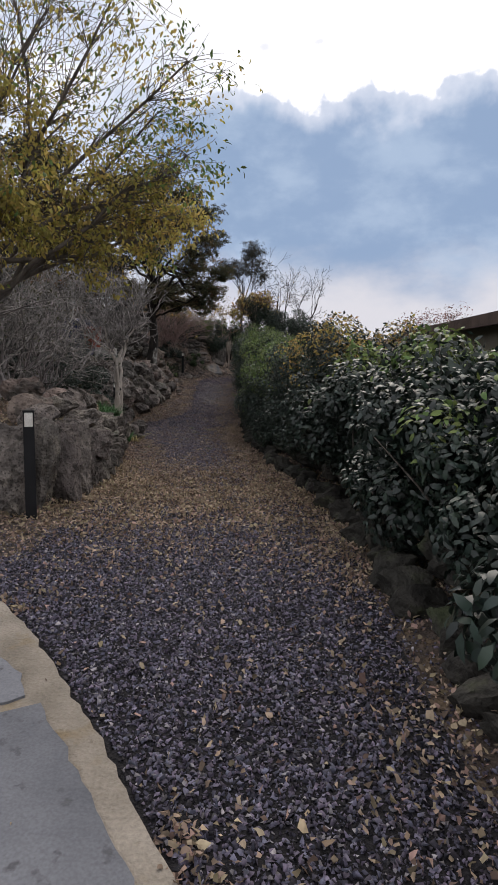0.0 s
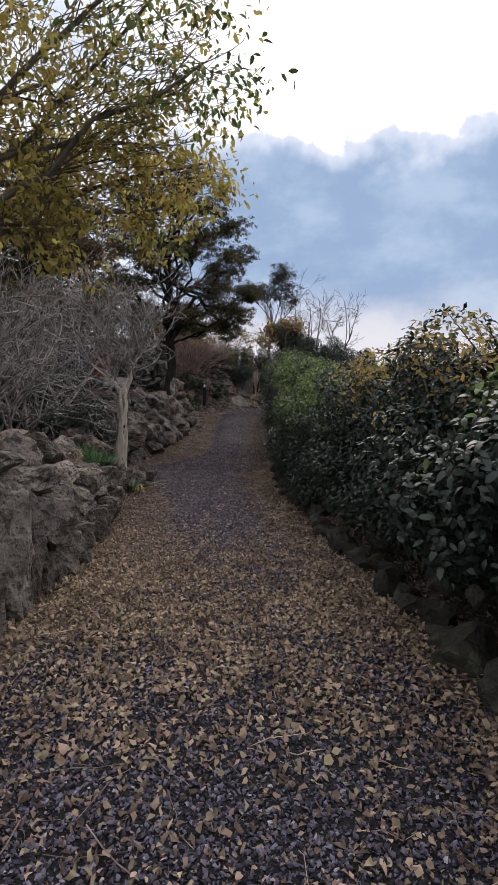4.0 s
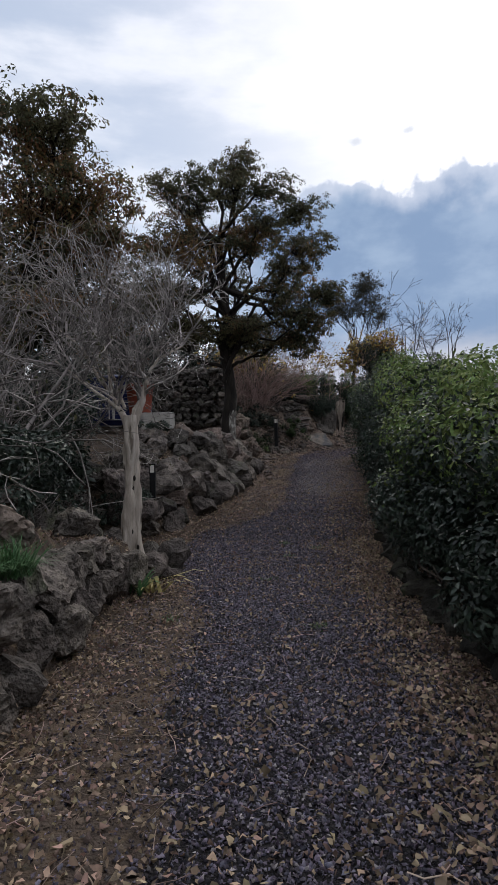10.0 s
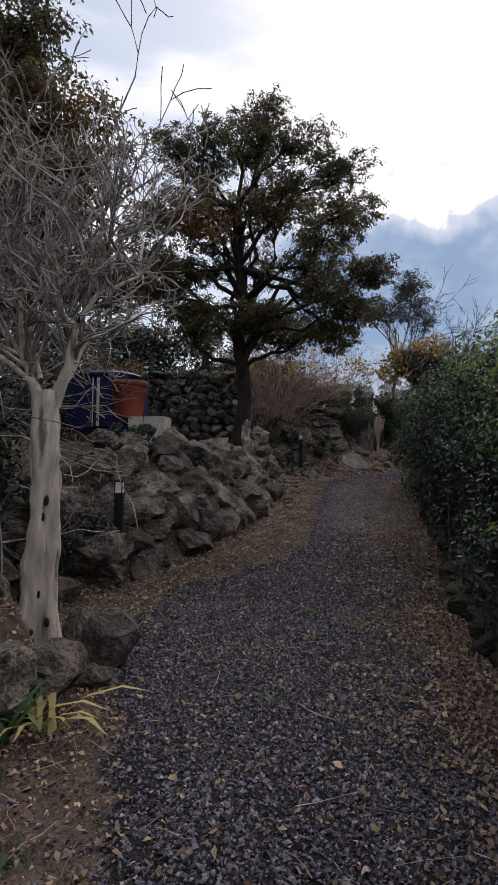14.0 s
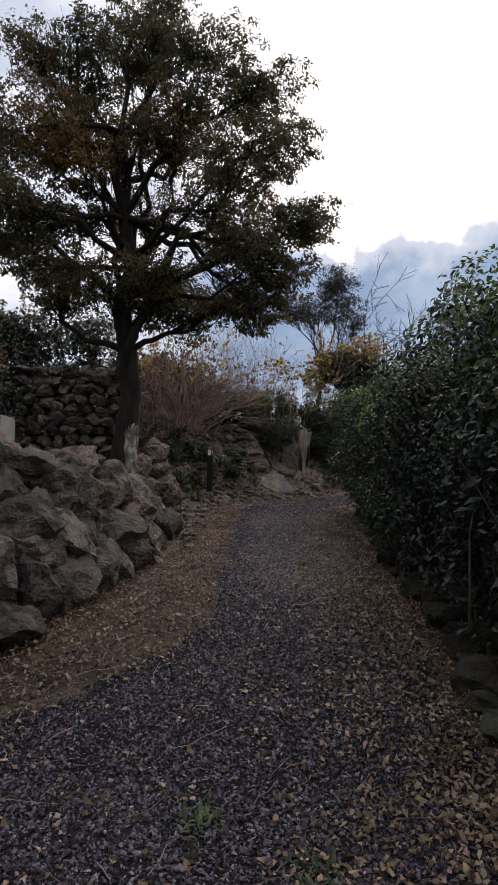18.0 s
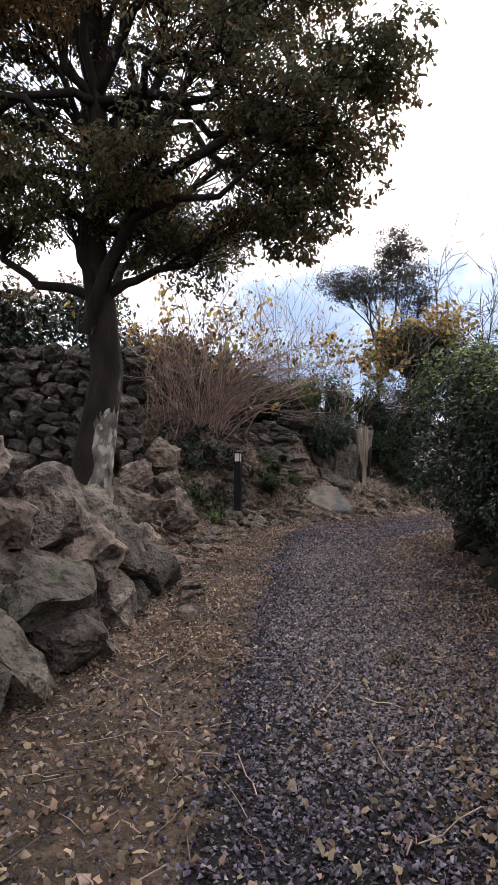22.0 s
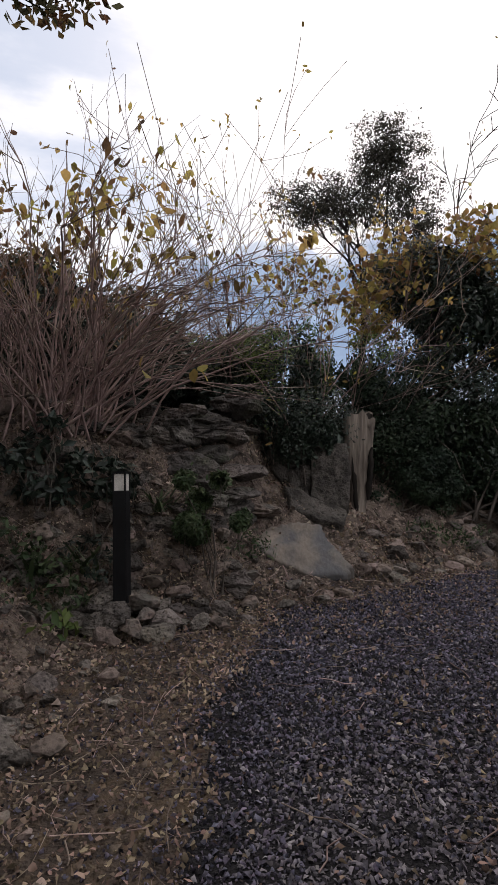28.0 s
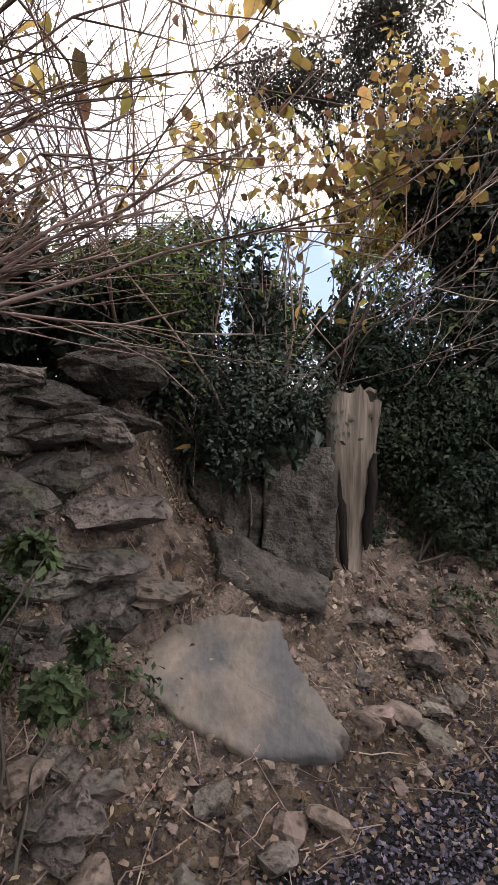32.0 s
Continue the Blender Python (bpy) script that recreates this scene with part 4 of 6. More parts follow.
def pruned_tree():
    """Bleached, lopped trunk with bare grey branches."""
    r = np.random.RandomState(51)
    x, y = -3.3, 14.65
    z = float(height(x, y))
    ob = empty("pruned_tree", (x, y, z - 0.02), "bleached pale trunk with lopped limbs and bare grey twigs", "tree")
    h = 1.66 - z
    t = np.linspace(0, 1, 12)
    for side, turn, thick in ((-1, 0.3, 0.085), (1, 0.3, 0.072)):
        a = turn + 1.6 * t
        pts = np.stack([side * np.cos(a) * (0.042 + 0.02 * t + 0.018 * np.sin(9 * t + side)), side * np.sin(a) * 0.055, -0.05 + (h + 0.05) * t], -1)
        rad = thick * (1 + 0.16 * np.sin(11 * t + 2 * side)) * (0.9 + 0.1 * t)
        part("trunk", knobby("trunk", pts, rad, M_bark_pale, r), ob)
    for k in range(9):
        a, z1 = r.uniform(-2.6, -0.4), r.uniform(0.15, h - 0.1)
        bm = bmesh.new()
        bmesh.ops.create_icosphere(bm, subdivisions=2, radius=1)
        for v in bm.verts:
            v.co = Vector((v.co.x * 0.018 + math.cos(a) * 0.105, v.co.y * 0.018 + math.sin(a) * 0.09, z1 + v.co.z * r.uniform(0.03, 0.04)))
        part("knot", bm_mesh("knot", bm, M_bark_dark), ob, "dark knot hole")
    limbs = [((-0.06, 0, h - 0.1), (-0.3, 0.1, h + 0.3)), ((0.05, 0, h - 0.1), (0.24, -0.05, h + 0.45)), ((0.0, 0.05, h - 0.1), (0.1, 0.4, h + 0.5)),
             ((-0.3, 0.1, h + 0.3), (-0.5, 0.3, h + 1.1)), ((0.24, -0.05, h + 0.45), (0.65, 0.1, h + 0.85)), ((-0.2, 0.05, h + 0.1), (-0.9, -0.2, h + 0.7)), ((-0.1, 0.05, h + 0.1), (-0.55, 0.4, h + 1.3)), ((-0.3, 0.1, h + 0.3), (-1.1, 0.3, h + 1.2))]
    thick, thin = [], []
    for k, (a, b) in enumerate(limbs):
        ln = bend(a, b, 0.05, 7, r)
        thick.append((ln, np.linspace(0.048 if k < 3 else 0.024, 0.022 if k < 3 else 0.011, 7)))
        for q in range(10):
            bare_growth(thin, ln[r.randint(3, 7)], r.normal(0, 0.5, 3) + (-0.1, 0, 1.2), r.uniform(0.5, 1.1), 0.017, 3, r, 0.6, 0.2, 3, 0.004, 0.24)
    for line in thick:
        part("limb", tubes("limb", [line], M_bark_pale, 8), ob)
    part("twig", tubes("twig", thin, M_twig, 3), ob, kind="stuff")


pruned_tree()
for k, (x, y, n, tall) in enumerate(((-4.5, 8.6, 6, 2.2), (-4.3, 10.2, 7, 2.6), (-5.2, 11.3, 8, 3.0), (-4.4, 12.6, 8, 3.0), (-5.9, 13.2, 8, 3.4), (-5.3, 15.6, 8, 3.4), (-6.4, 16.2, 8, 3.8), (-6.2, 9.4, 7, 3.0), (-3.9, 9.3, 7, 1.9), (-4.9, 9.9, 8, 2.6), (-4.7, 11.8, 8, 2.8), (-5.1, 13.6, 8, 3.2), (-5.6, 14.5, 8, 3.2), (-4.1, 11.0, 7, 2.2), (-5.9, 15.2, 8, 3.6))):
    bare_shrub("bare_shrub", x, y, n, tall, "tangled grey leafless shrub on the terrace", 60 + k, kids=3 if k % 2 else 4, rad=0.03, spread=0.6, leaves=500 if k % 3 == 0 else 160, leaf_mat=M_tree_leaf, least=0.004, upward=0.12, wiggle=0.2)


def blades(name, x, y, z, count, length, mat, label, seed, width=0.09, spread=0.5, least=0.0):
    """A tuft of arching strap leaves."""
    r = np.random.RandomState(seed)
    vs, fs = [], []
    for k in range(count):
        a, s, ln = r.uniform(0, 2 * np.pi), max(least, abs(r.normal(0, spread))), length * r.uniform(0.6, 1.2)
        d = np.array((np.cos(a), np.sin(a), 0))
        side = np.array((-np.sin(a), np.cos(a), 0)) * width * ln * 0.5
        base = np.array((r.normal(0, 0.05), r.normal(0, 0.05), 0))
        for i, t in enumerate((0, 0.35, 0.7, 1)):
            p = base + d * ln * t * (0.35 + 0.65 * min(s, 1)) + np.array((0, 0, ln * (t - 0.55 * min(s + 0.2, 1.2) * t * t)))
            w = (0.7, 1, 0.7, 0.05)[i]
            vs += [p - side * w, p + side * w]
            if i:
                o = len(vs)
                fs.append((o - 4, o - 3, o - 1, o - 2))
    ob = empty(name, (x, y, z), label, "plant")
    part("blade", np_mesh("blade", np.array(vs), np.array(fs), mat), ob, kind="stuff")
    return ob


M_bank_leaf = material("bank_plant_leaf", (0.03, 0.05, 0.024), (0.085, 0.12, 0.055), 3, 0.5, 0.0, 40, island=0.5, translucent=0.2)
M_straw = material("straw_blade", (0.30, 0.26, 0.10), (0.5, 0.42, 0.2), 2, 0.6, 0.0, 40, island=0.3, translucent=0.2)
for x, y, z in ((-2.62, 10.55, 0.52), (-2.8, 10.75, 0.58), (-2.55, 10.85, 0.5)):
    blades("sedge_tuft", x, y, z, 320, 0.27, M_grass, "bright green sedge tuft growing on the wall", int(y * 100), 0.03, 0.9)
blades("strap_plant", -2.72, 13.75, -0.34, 16, 0.5, M_straw, "yellowing strap-leaved plant at the foot of a rock", 33, 0.08, 1.3, 1.0)
blades("strap_plant", -2.85, 13.6, -0.33, 12, 0.4, M_grass, "green strap-leaved plant at the foot of a rock", 34, 0.08, 0.7, 0.6)
for x, y, z in ((-1.13, 16.46, -0.34), (-1.65, 16.78, -0.34), (-1.48, 15.84, -0.36), (-1.14, 16.36, -0.35), (-1.63, 16.71, -0.34), (-0.88, 12.74, -0.35), (-1.6, 14.49, -0.37), (-0.37, 9.11, -0.18), (-1.18, 20.97, 0.26), (-2.21, 12.78, -0.34)):
    blades("weed", x, y, float(height(x, y)), 34, 0.055, M_bank_leaf, "small green weed growing through the gravel", int(abs(x) * 1000), 0.3, 1.4, 0.5)
for k, (x, y, rx, ry, h) in enumerate(((-3.5, 12.2, 0.5, 0.55, 0.85), (-5.0, 7.8, 0.7, 0.8, 1.0), (-4.6, 19.2, 0.4, 0.5, 0.5), (-4.5, 16.9, 0.45, 0.4, 0.7))):
    g = float(height(x, y))
    shrub("evergreen_shrub", x, y, rx, ry, g + 0.05, g + h, 3200, M_hedge, 0.055, "low dark evergreen shrub among rocks", 90 + k)
for k, (x, y, rx, ry, h) in enumerate(((-5.4, 9.2, 0.8, 0.9, 2.0), (-5.5, 10.8, 0.8, 0.9, 2.5), (-5.7, 12.4, 0.8, 0.9, 2.9), (-5.6, 7.9, 0.6, 0.7, 1.4), (-5.8, 14.2, 0.8, 0.9, 3.0), (-5.2, 15.9, 0.7, 0.7, 2.3), (-4.9, 13.0, 0.5, 0.6, 1.3), (-5.0, 11.2, 0.5, 0.6, 1.2))):
    g = float(height(x, y))
    shrub("evergreen_shrub", x, y, rx, ry, g + 0.05, g + h, 5200, M_hedge, 0.075, "dark evergreen shrub behind bare twigs", 290 + k)
# thicket along the back of the terrace
for k, (x, y, rx, ry, h) in enumerate(((-7.2, 7.5, 1.3, 1.6, 2.2), (-7.4, 10.4, 1.4, 1.8, 2.8), (-7.6, 13.4, 1.5, 1.8, 3.0), (-7.8, 16.4, 1.5, 1.8, 3.0), (-8.2, 21.0, 1.4, 2.0, 2.6), (-8.2, 24.4, 1.5, 2.2, 2.0), (-6.8, 27.4, 1.6, 1.0, 2.7), (-8.6, 27.2, 1.5, 1.0, 3.0), (-5.0, 28.4, 1.2, 0.9, 1.5), (-6.6, 12.0, 0.9, 1.2, 2.2), (-6.3, 15.0, 0.9, 1.2, 2.4), (-3.5, 28.5, 0.8, 0.6, 1.1), (-9.8, 28.2, 2.0, 2.0, 2.6), (-4.6, 29.6, 1.5, 1.0, 1.2))):
    g = float(height(x, y))
    shrub("thicket", x, y, rx, ry, g + 0.05, g + h, 7000, M_hedge, 0.095, "dark evergreen thicket at the back of the terrace", 190 + k, M_tree_rust, 0.15, 8)

# ---- end of the path ----
def stem_bush():
    """Coppiced bush of many arching reddish stems with last yellow leaves."""
    r = np.random.RandomState(71)
    x, y = -3.95, 26.9
    z = float(height(x, y))
    ob = empty("coppiced_bush", (x, y, z), "coppiced bush of many arching bare stems with last yellow leaves", "shrub")
    twigs, tips = [], []
    for k in range(112):
        a = r.uniform(0, 2 * np.pi)
        low = k % 5 < 3
        out = r.uniform(0.75, 1.6) if low else min(abs(r.normal(0.72, 0.36)), 1.35)
        reach = np.array((np.cos(a) * out * 1.15 + (0.38 if low else 0.35) * out, np.sin(a) * out * 0.7 - 0.25 * out, 0))
        up = r.uniform(0.3, 1.2) if low else r.uniform(1.7, 2.7) - out * 1.05
        t = np.linspace(0, 1, 9)[:, None]
        start = np.array((r.normal(0, 0.36), r.normal(0, 0.2), -0.35)) + reach * 0.06
        ln = start + reach * t ** 0.9 + np.array((0, 0, 1)) * (up + 0.3) * (1 - (1 - t) ** (2.4 if low else 1.4)) + np.cumsum(r.normal(0, 0.045, (9, 3)), 0)
        part("stem", tubes("stem", [(ln, np.linspace(0.0125, 0.0036, 9))], M_twig_brown, 4), ob)
        for q in range(7):
            i = r.randint(2, 8)
            d = ln[i + 1] - ln[i]
            bare_growth(twigs, ln[i], d / np.linalg.norm(d) + r.normal(0, 0.33, 3), r.uniform(0.3, 0.85), 0.005, 1 if q < 4 else 0, r, 0.4, 0.2, 2, 0.0, 0.15)
            tips.append(twigs[-1][0][-1])
        tips.append(ln[-1])
    part("twig", tubes("twig", twigs, M_twig_brown, 3), ob, kind="stuff")
    tips = np.array(tips)
    high = tips[tips[:, 2] > np.percentile(tips[:, 2], 55)]
    knots = high[r.randint(0, len(high), 150)]
    pts = knots[r.randint(0, 150, 480)] + r.normal(0, 0.06, (480, 3))
    part("leaves", scatter("leaves", pts, 0.105, M_vine, 1.2, "leaf", r, 1.2, rot=facing(r.normal(0, 1, (480, 3)), r, 0.3, 1.0), crumple=0.02), ob, "last yellow and brown leaves", "stuff")
    few = high[r.randint(0, len(high), 420)] + r.normal(0, 0.04, (420, 3))
    part("leaves", scatter("leaves", few, 0.10, M_tree_rust, 1.2, "leaf", r, 1.0, rot=facing(r.normal(0, 1, (420, 3)), r, 0.3, 1.0), crumple=0.03), ob, "curled brown leaves", "stuff")


stem_bush()
crown_tree("pine_tree", (-0.75, 31.3, float(height(-0.75, 31.3))), (-0.45, 31.2, 5.1), 0.075,
           [(0.0, 31.1, 7.6, 0.45), (0.2, 31.2, 7.15, 0.55), (-0.2, 31.2, 7.25, 0.4), (0.35, 31.1, 6.7, 0.45), (-1.2, 31.1, 6.7, 0.45, 0.7), (-0.6, 31.3, 6.7, 0.4, 0.7), (-1.75, 31.3, 6.75, 0.32, 0.5), (-0.9, 30.9, 6.35, 0.32, 0.5), (0.6, 31.3, 6.2, 0.3, 0.7), (-1.45, 31.2, 6.4, 0.25, 0.4), (-0.1, 31.1, 6.35, 0.35, 0.5)],
           52, 44, 0.052, M_pine, "slender wind-shaped dark tree on the bank", 45, M_bark_dark, None, 0, 0.0, 0.11, 0.9, True, limb=0.3, flat=0.75)
bare_shrub("bare_tree", 1.5, 32.0, 3, 6.3, "slender bare tree with fine twigs", 81, M_bark_dark, (0.12, 0), 4, 0.05, 3, 0.55, 160, M_vine, 0.0055, (0.36, 0.44), 0.11, 0.12)
bare_shrub("bare_tree", 2.9, 32.5, 3, 5.7, "slender bare tree with fine twigs", 87, M_bark_dark, (0.08, 0), 4, 0.045, 3, 0.55, 120, M_tree_rust, 0.0055, (0.36, 0.44), 0.11, 0.12)
shrub("ivy_thicket", 0.1, 29.3, 0.95, 0.7, 3.9, 5.0, 9000, M_hedge, 0.062, "ivy crown overhanging the gap with yellowing vine", 98, M_vine, 0.14, 6, 1.0, stems=3)
shrub("ivy_thicket", 0.55, 29.2, 0.85, 0.8, 1.4, 4.6, 20000, M_hedge, 0.062, "thicket overgrown with ivy and yellowing vine", 82, M_tree_rust, 0.06)
shrub("ivy_thicket", 1.7, 29.0, 1.2, 0.9, 1.0, 4.3, 17000, M_hedge, 0.068, "dark evergreen thicket beside the path", 83)
shrub("ivy_thicket", -0.5, 28.5, 0.42, 0.3, 1.45, 2.5, 6500, M_hedge_mid, 0.04, "low dark ivy beside the stump", 106)
shrub("ivy_thicket", 0.25, 28.75, 0.8, 0.45, 1.5, 2.9, 14000, M_hedge_mid, 0.045, "dark evergreen thicket beside the path", 104)
shrub("ivy_thicket", 3.2, 29.0, 1.1, 0.9, 1.0, 4.0, 9000, M_hedge, 0.075, "dark evergreen thicket beside the path", 105)
shrub("ivy_thicket", -0.75, 29.0, 0.5, 0.3, 3.55, 4.4, 1500, M_vine, 0.05, "thin yellowing growth between the thickets", 101, M_hedge, 0.4, stems=3, power=1.0)
shrub("ivy_thicket", -0.35, 29.2, 0.8, 0.6, 1.6, 3.5, 17000, M_hedge_mid, 0.046, "dark evergreen thicket behind the stump", 88)
shrub("ivy_thicket", -1.2, 28.95, 0.8, 0.5, 1.9, 3.65, 18000, M_hedge_mid, 0.044, "dark evergreen shrub behind the stump", 102, M_hedge_light, 0.1)
shrub("ivy_thicket", -1.78, 28.4, 0.7, 0.68, 2.0, 3.85, 25000, M_hedge, 0.036, "dark evergreen shrub hanging over the bank", 84, M_hedge_light, 0.2, 4)
shrub("ivy_thicket", -2.6, 28.9, 0.7, 0.6, 2.4, 3.7, 9000, M_hedge, 0.06, "dark evergreen shrub behind the bush", 89, M_hedge_light, 0.1, 2)
shrub("ivy_thicket", -1.58, 27.85, 0.5, 0.2, 2.02, 2.6, 2200, M_hedge, 0.045, "small-leaved ivy hanging over the rock face", 103, stems=4, power=1.0)
for x, y, z, n, ln in ((-2.85, 26.7, 1.72, 30, 0.3), (-3.35, 26.2, 1.6, 24, 0.3), (-3.6, 26.0, 1.5, 20, 0.28)):
    blades("strap_plant", x, y, float(surface(x, y)), n, ln, M_bank_leaf, "dark green strap-leaved plant growing on the bank", int(-x * 100), 0.11, 0.8, 0.3)
shrub("evergreen_shrub", -2.4, 26.38, 0.3, 0.26, 1.27, 2.22, 6500, M_bank_leaf, 0.042, "small leafy green shrub on the bank", 85, stems=7)
for k, (x, y, rx, low, top) in enumerate(((-3.3, 26.45, 0.3, 1.75, 2.25), (-3.75, 26.35, 0.35, 1.8, 2.45), (-4.3, 26.3, 0.4, 1.8, 2.4), (-4.9, 26.2, 0.35, 1.9, 2.3))):
    shrub("evergreen_shrub", x, y, rx, 0.25, low, top, 420, M_hedge, 0.1, "dark broad-leaved undergrowth below the bush", 86 + 10 * k, power=1.0)
shrub("ivy_thicket", -2.4, 27.95, 0.55, 0.4, 2.2, 3.4, 6000, M_hedge, 0.055, "dark evergreen shrub hanging over the outcrop", 99, M_hedge_light, 0.1, power=1.0)


bare_shrub("twiggy_shrub", -1.75, 28.35, 9, 2.6, "twiggy shrub with yellowing leaves above the bank", 131, M_twig_brown, (-0.05, -0.1), 2, 0.012, 4, 0.4, 420, M_vine, 0.003, (0.6, 0.85), 0.14, 0.2)
bare_shrub("twiggy_shrub", -2.35, 28.2, 7, 2.6, "twiggy shrub with yellowing leaves above the bank", 132, M_twig_brown, (0, -0.1), 2, 0.012, 4, 0.4, 260, M_vine, 0.003, (0.6, 0.85), 0.14, 0.2)
bare_shrub("twiggy_shrub", -1.2, 28.7, 6, 2.1, "twiggy shrub with yellowing leaves above the bank", 133, M_twig_brown, (0, -0.1), 2, 0.012, 4, 0.4, 260, M_hedge_light, 0.003, (0.6, 0.85), 0.14, 0.2)
for k, (x, y, rx, h, mat, leaf, n) in enumerate(((-3.5, 25.8, 0.3, 0.32, M_bank_leaf, 0.06, 380), (-3.95, 25.9, 0.32, 0.4, M_bank_leaf, 0.065, 380), (-3.25, 26.2, 0.28, 0.35, M_hedge, 0.055, 420), (-4.3, 25.5, 0.3, 0.35, M_bank_leaf, 0.06, 320), (-3.75, 25.35, 0.22, 0.22, M_bank_leaf, 0.055, 200),
                                                   (-3.3, 25.5, 0.16, 0.2, M_hedge_light, 0.085, 40), (-2.2, 26.75, 0.22, 0.25, M_bank_leaf, 0.04, 260), (0.2, 28.15, 0.35, 0.3, M_bank_leaf, 0.045, 320), (-0.3, 28.0, 0.3, 0.22, M_bank_leaf, 0.045, 260), (0.9, 28.4, 0.4, 0.35, M_bank_leaf, 0.05, 320))):
    g = float(surface(x, y))
    shrub("ground_cover", x, y, rx, 0.24, g - 0.05, g + h, n, mat, leaf, "yellow-green broad-leaved plant beside the lamp" if n == 40 else "low leafy green plant creeping over the stony bank", 120 + k, stems=5, power=1.0)


def vine():
    """Yellowing vine trailing along the tops of the thickets, with hanging tendrils."""
    r = np.random.RandomState(77)
    ob = empty("vine", (0, 0, 0), "yellowing vine trailing over the thickets", "vine")
    run = np.array([(-2.15, 27.9, 4.2), (-1.6, 28.1, 4.1), (-1.2, 28.2, 3.95), (-0.7, 28.4, 4.1), (-0.2, 28.6, 4.5), (0.4, 28.6, 4.75), (1.0, 28.7, 4.4)])
    lines, pts = [], []
    for k in range(105):
        i = max(r.randint(len(run) - 1), r.randint(len(run) - 1))
        a = run[i] + (run[i + 1] - run[i]) * r.rand() + r.normal(0, 0.12, 3)
        b = a + r.normal(0, 0.22, 3) * (1.3, 0.8, 0.8)
        ln = bend(a, b, 0.2, 6, r)
        lines.append((ln, np.linspace(0.004, 0.002, 6)))
        pts.append(ln[r.randint(0, 6, 11)] + r.normal(0, 0.05, (11, 3)))
    for a, b in (((-1.75, 28.1, 3.6), (-1.95, 27.85, 1.75)), ((-1.5, 28.1, 3.3), (-1.65, 27.9, 1.7)), ((-2.05, 27.9, 3.0), (-1.95, 27.8, 2.1)), ((0.2, 28.5, 4.4), (-0.25, 28.4, 3.1)), ((-0.1, 28.5, 3.2), (-0.7, 28.4, 3.05))):
        lines.append((bend(a, b, 0.1, 12, r), np.linspace(0.006, 0.003, 12)))
    part("stem", tubes("stem", lines, M_twig_brown, 4), ob, kind="stuff")
    part("leaves", scatter("leaves", np.concatenate(pts)[::2], 0.085, M_vine, 0.9, "leaf", r, 1.9), ob, "yellow lobed leaves", "stuff")
    part("leaves", scatter("leaves", np.concatenate(pts)[1::2], 0.075, M_tree_rust, 0.9, "leaf", r, 1.7), ob, "browned lobed leaves", "stuff")
    few = np.array([(-2.85, 25.95, 2.75), (-2.8, 25.9, 2.7), (-2.4, 25.95, 2.7), (-2.36, 25.9, 2.62), (-2.45, 25.9, 2.72), (-2.7, 25.8, 3.15), (-1.95, 27.7, 2.3), (-2.0, 27.7, 2.75)])
    part("leaves", scatter("leaves", few, np.full(8, 0.11), M_vine, 0.7, "leaf", r, 1.9), ob, "large yellow-green leaves", "stuff")


vine()


def stump():
    r = np.random.RandomState(91)
    ob = empty("tree_stump", (-1.04, 28.05, 1.45), "weathered broken tree stump with pale split wood", "stump")
    n, k = 34, 26
    v = np.zeros((k, n, 3))
    for j in range(k):
        t = j / (k - 1)
        for i in range(n):
            a = 2 * math.pi * i / n
            grain = noise.noise((math.cos(a) * 6, math.sin(a) * 6, t * 0.8))
            rad = (0.03 + 0.12 * t ** 0.6) * (1 + 0.22 * math.sin(2 * a + 0.8) + 0.28 * grain + 0.08 * noise.noise((math.cos(a) * 2, math.sin(a) * 2, t * 6)))
            h = 1.16 * t + (t > 0.9) * 0.16 * noise.noise((math.cos(a) * 1.4, math.sin(a) * 1.4, 3.3)) - (t < 0.1) * 0.12 * abs(grain)
            v[j, i] = (math.cos(a) * rad - 0.05 * (1 - t), math.sin(a) * rad * 0.75, h)
    i = np.arange(k - 1)[:, None] * n + np.arange(n)[None]
    j = np.arange(k - 1)[:, None] * n + (np.arange(n)[None] + 1) % n
    part("trunk", np_mesh("trunk", v.reshape(-1, 3), np.stack([i, j, j + n, i + n], -1).reshape(-1, 4), M_stump, False), ob)
    top = [tuple(p) for p in v[-1] * (0.97, 0.97, 1) - (0, 0, 0.02)]
    bm = bmesh.new()
    ring = [bm.verts.new(p) for p in top]
    low = bm.verts.new((0, 0, 1.0))
    for a, b in zip(ring, ring[1:] + ring[:1]):
        bm.faces.new((a, b, low))
    part("broken_top", bm_mesh("broken_top", bm, M_bark_dark), ob, "dark hollow broken top")
    # strips of bark left on the sides
    for ang, lo, hi in ((2.9, 0.1, 1.02), (0.2, 0.25, 0.8)):
        line = np.array([(math.cos(ang) * (0.06 + 0.06 * t), math.sin(ang) * 0.06 - 0.06, lo + (hi - lo) * t) for t in np.linspace(0, 1, 8)]) + r.normal(0, 0.006, (8, 3))
        part("bark_strip", tubes("bark_strip", [(line, np.array((0.01, 0.03, 0.035, 0.03, 0.035, 0.03, 0.03, 0.012)))], M_bark_dark, 6), ob, "dark bark strip")


stump()


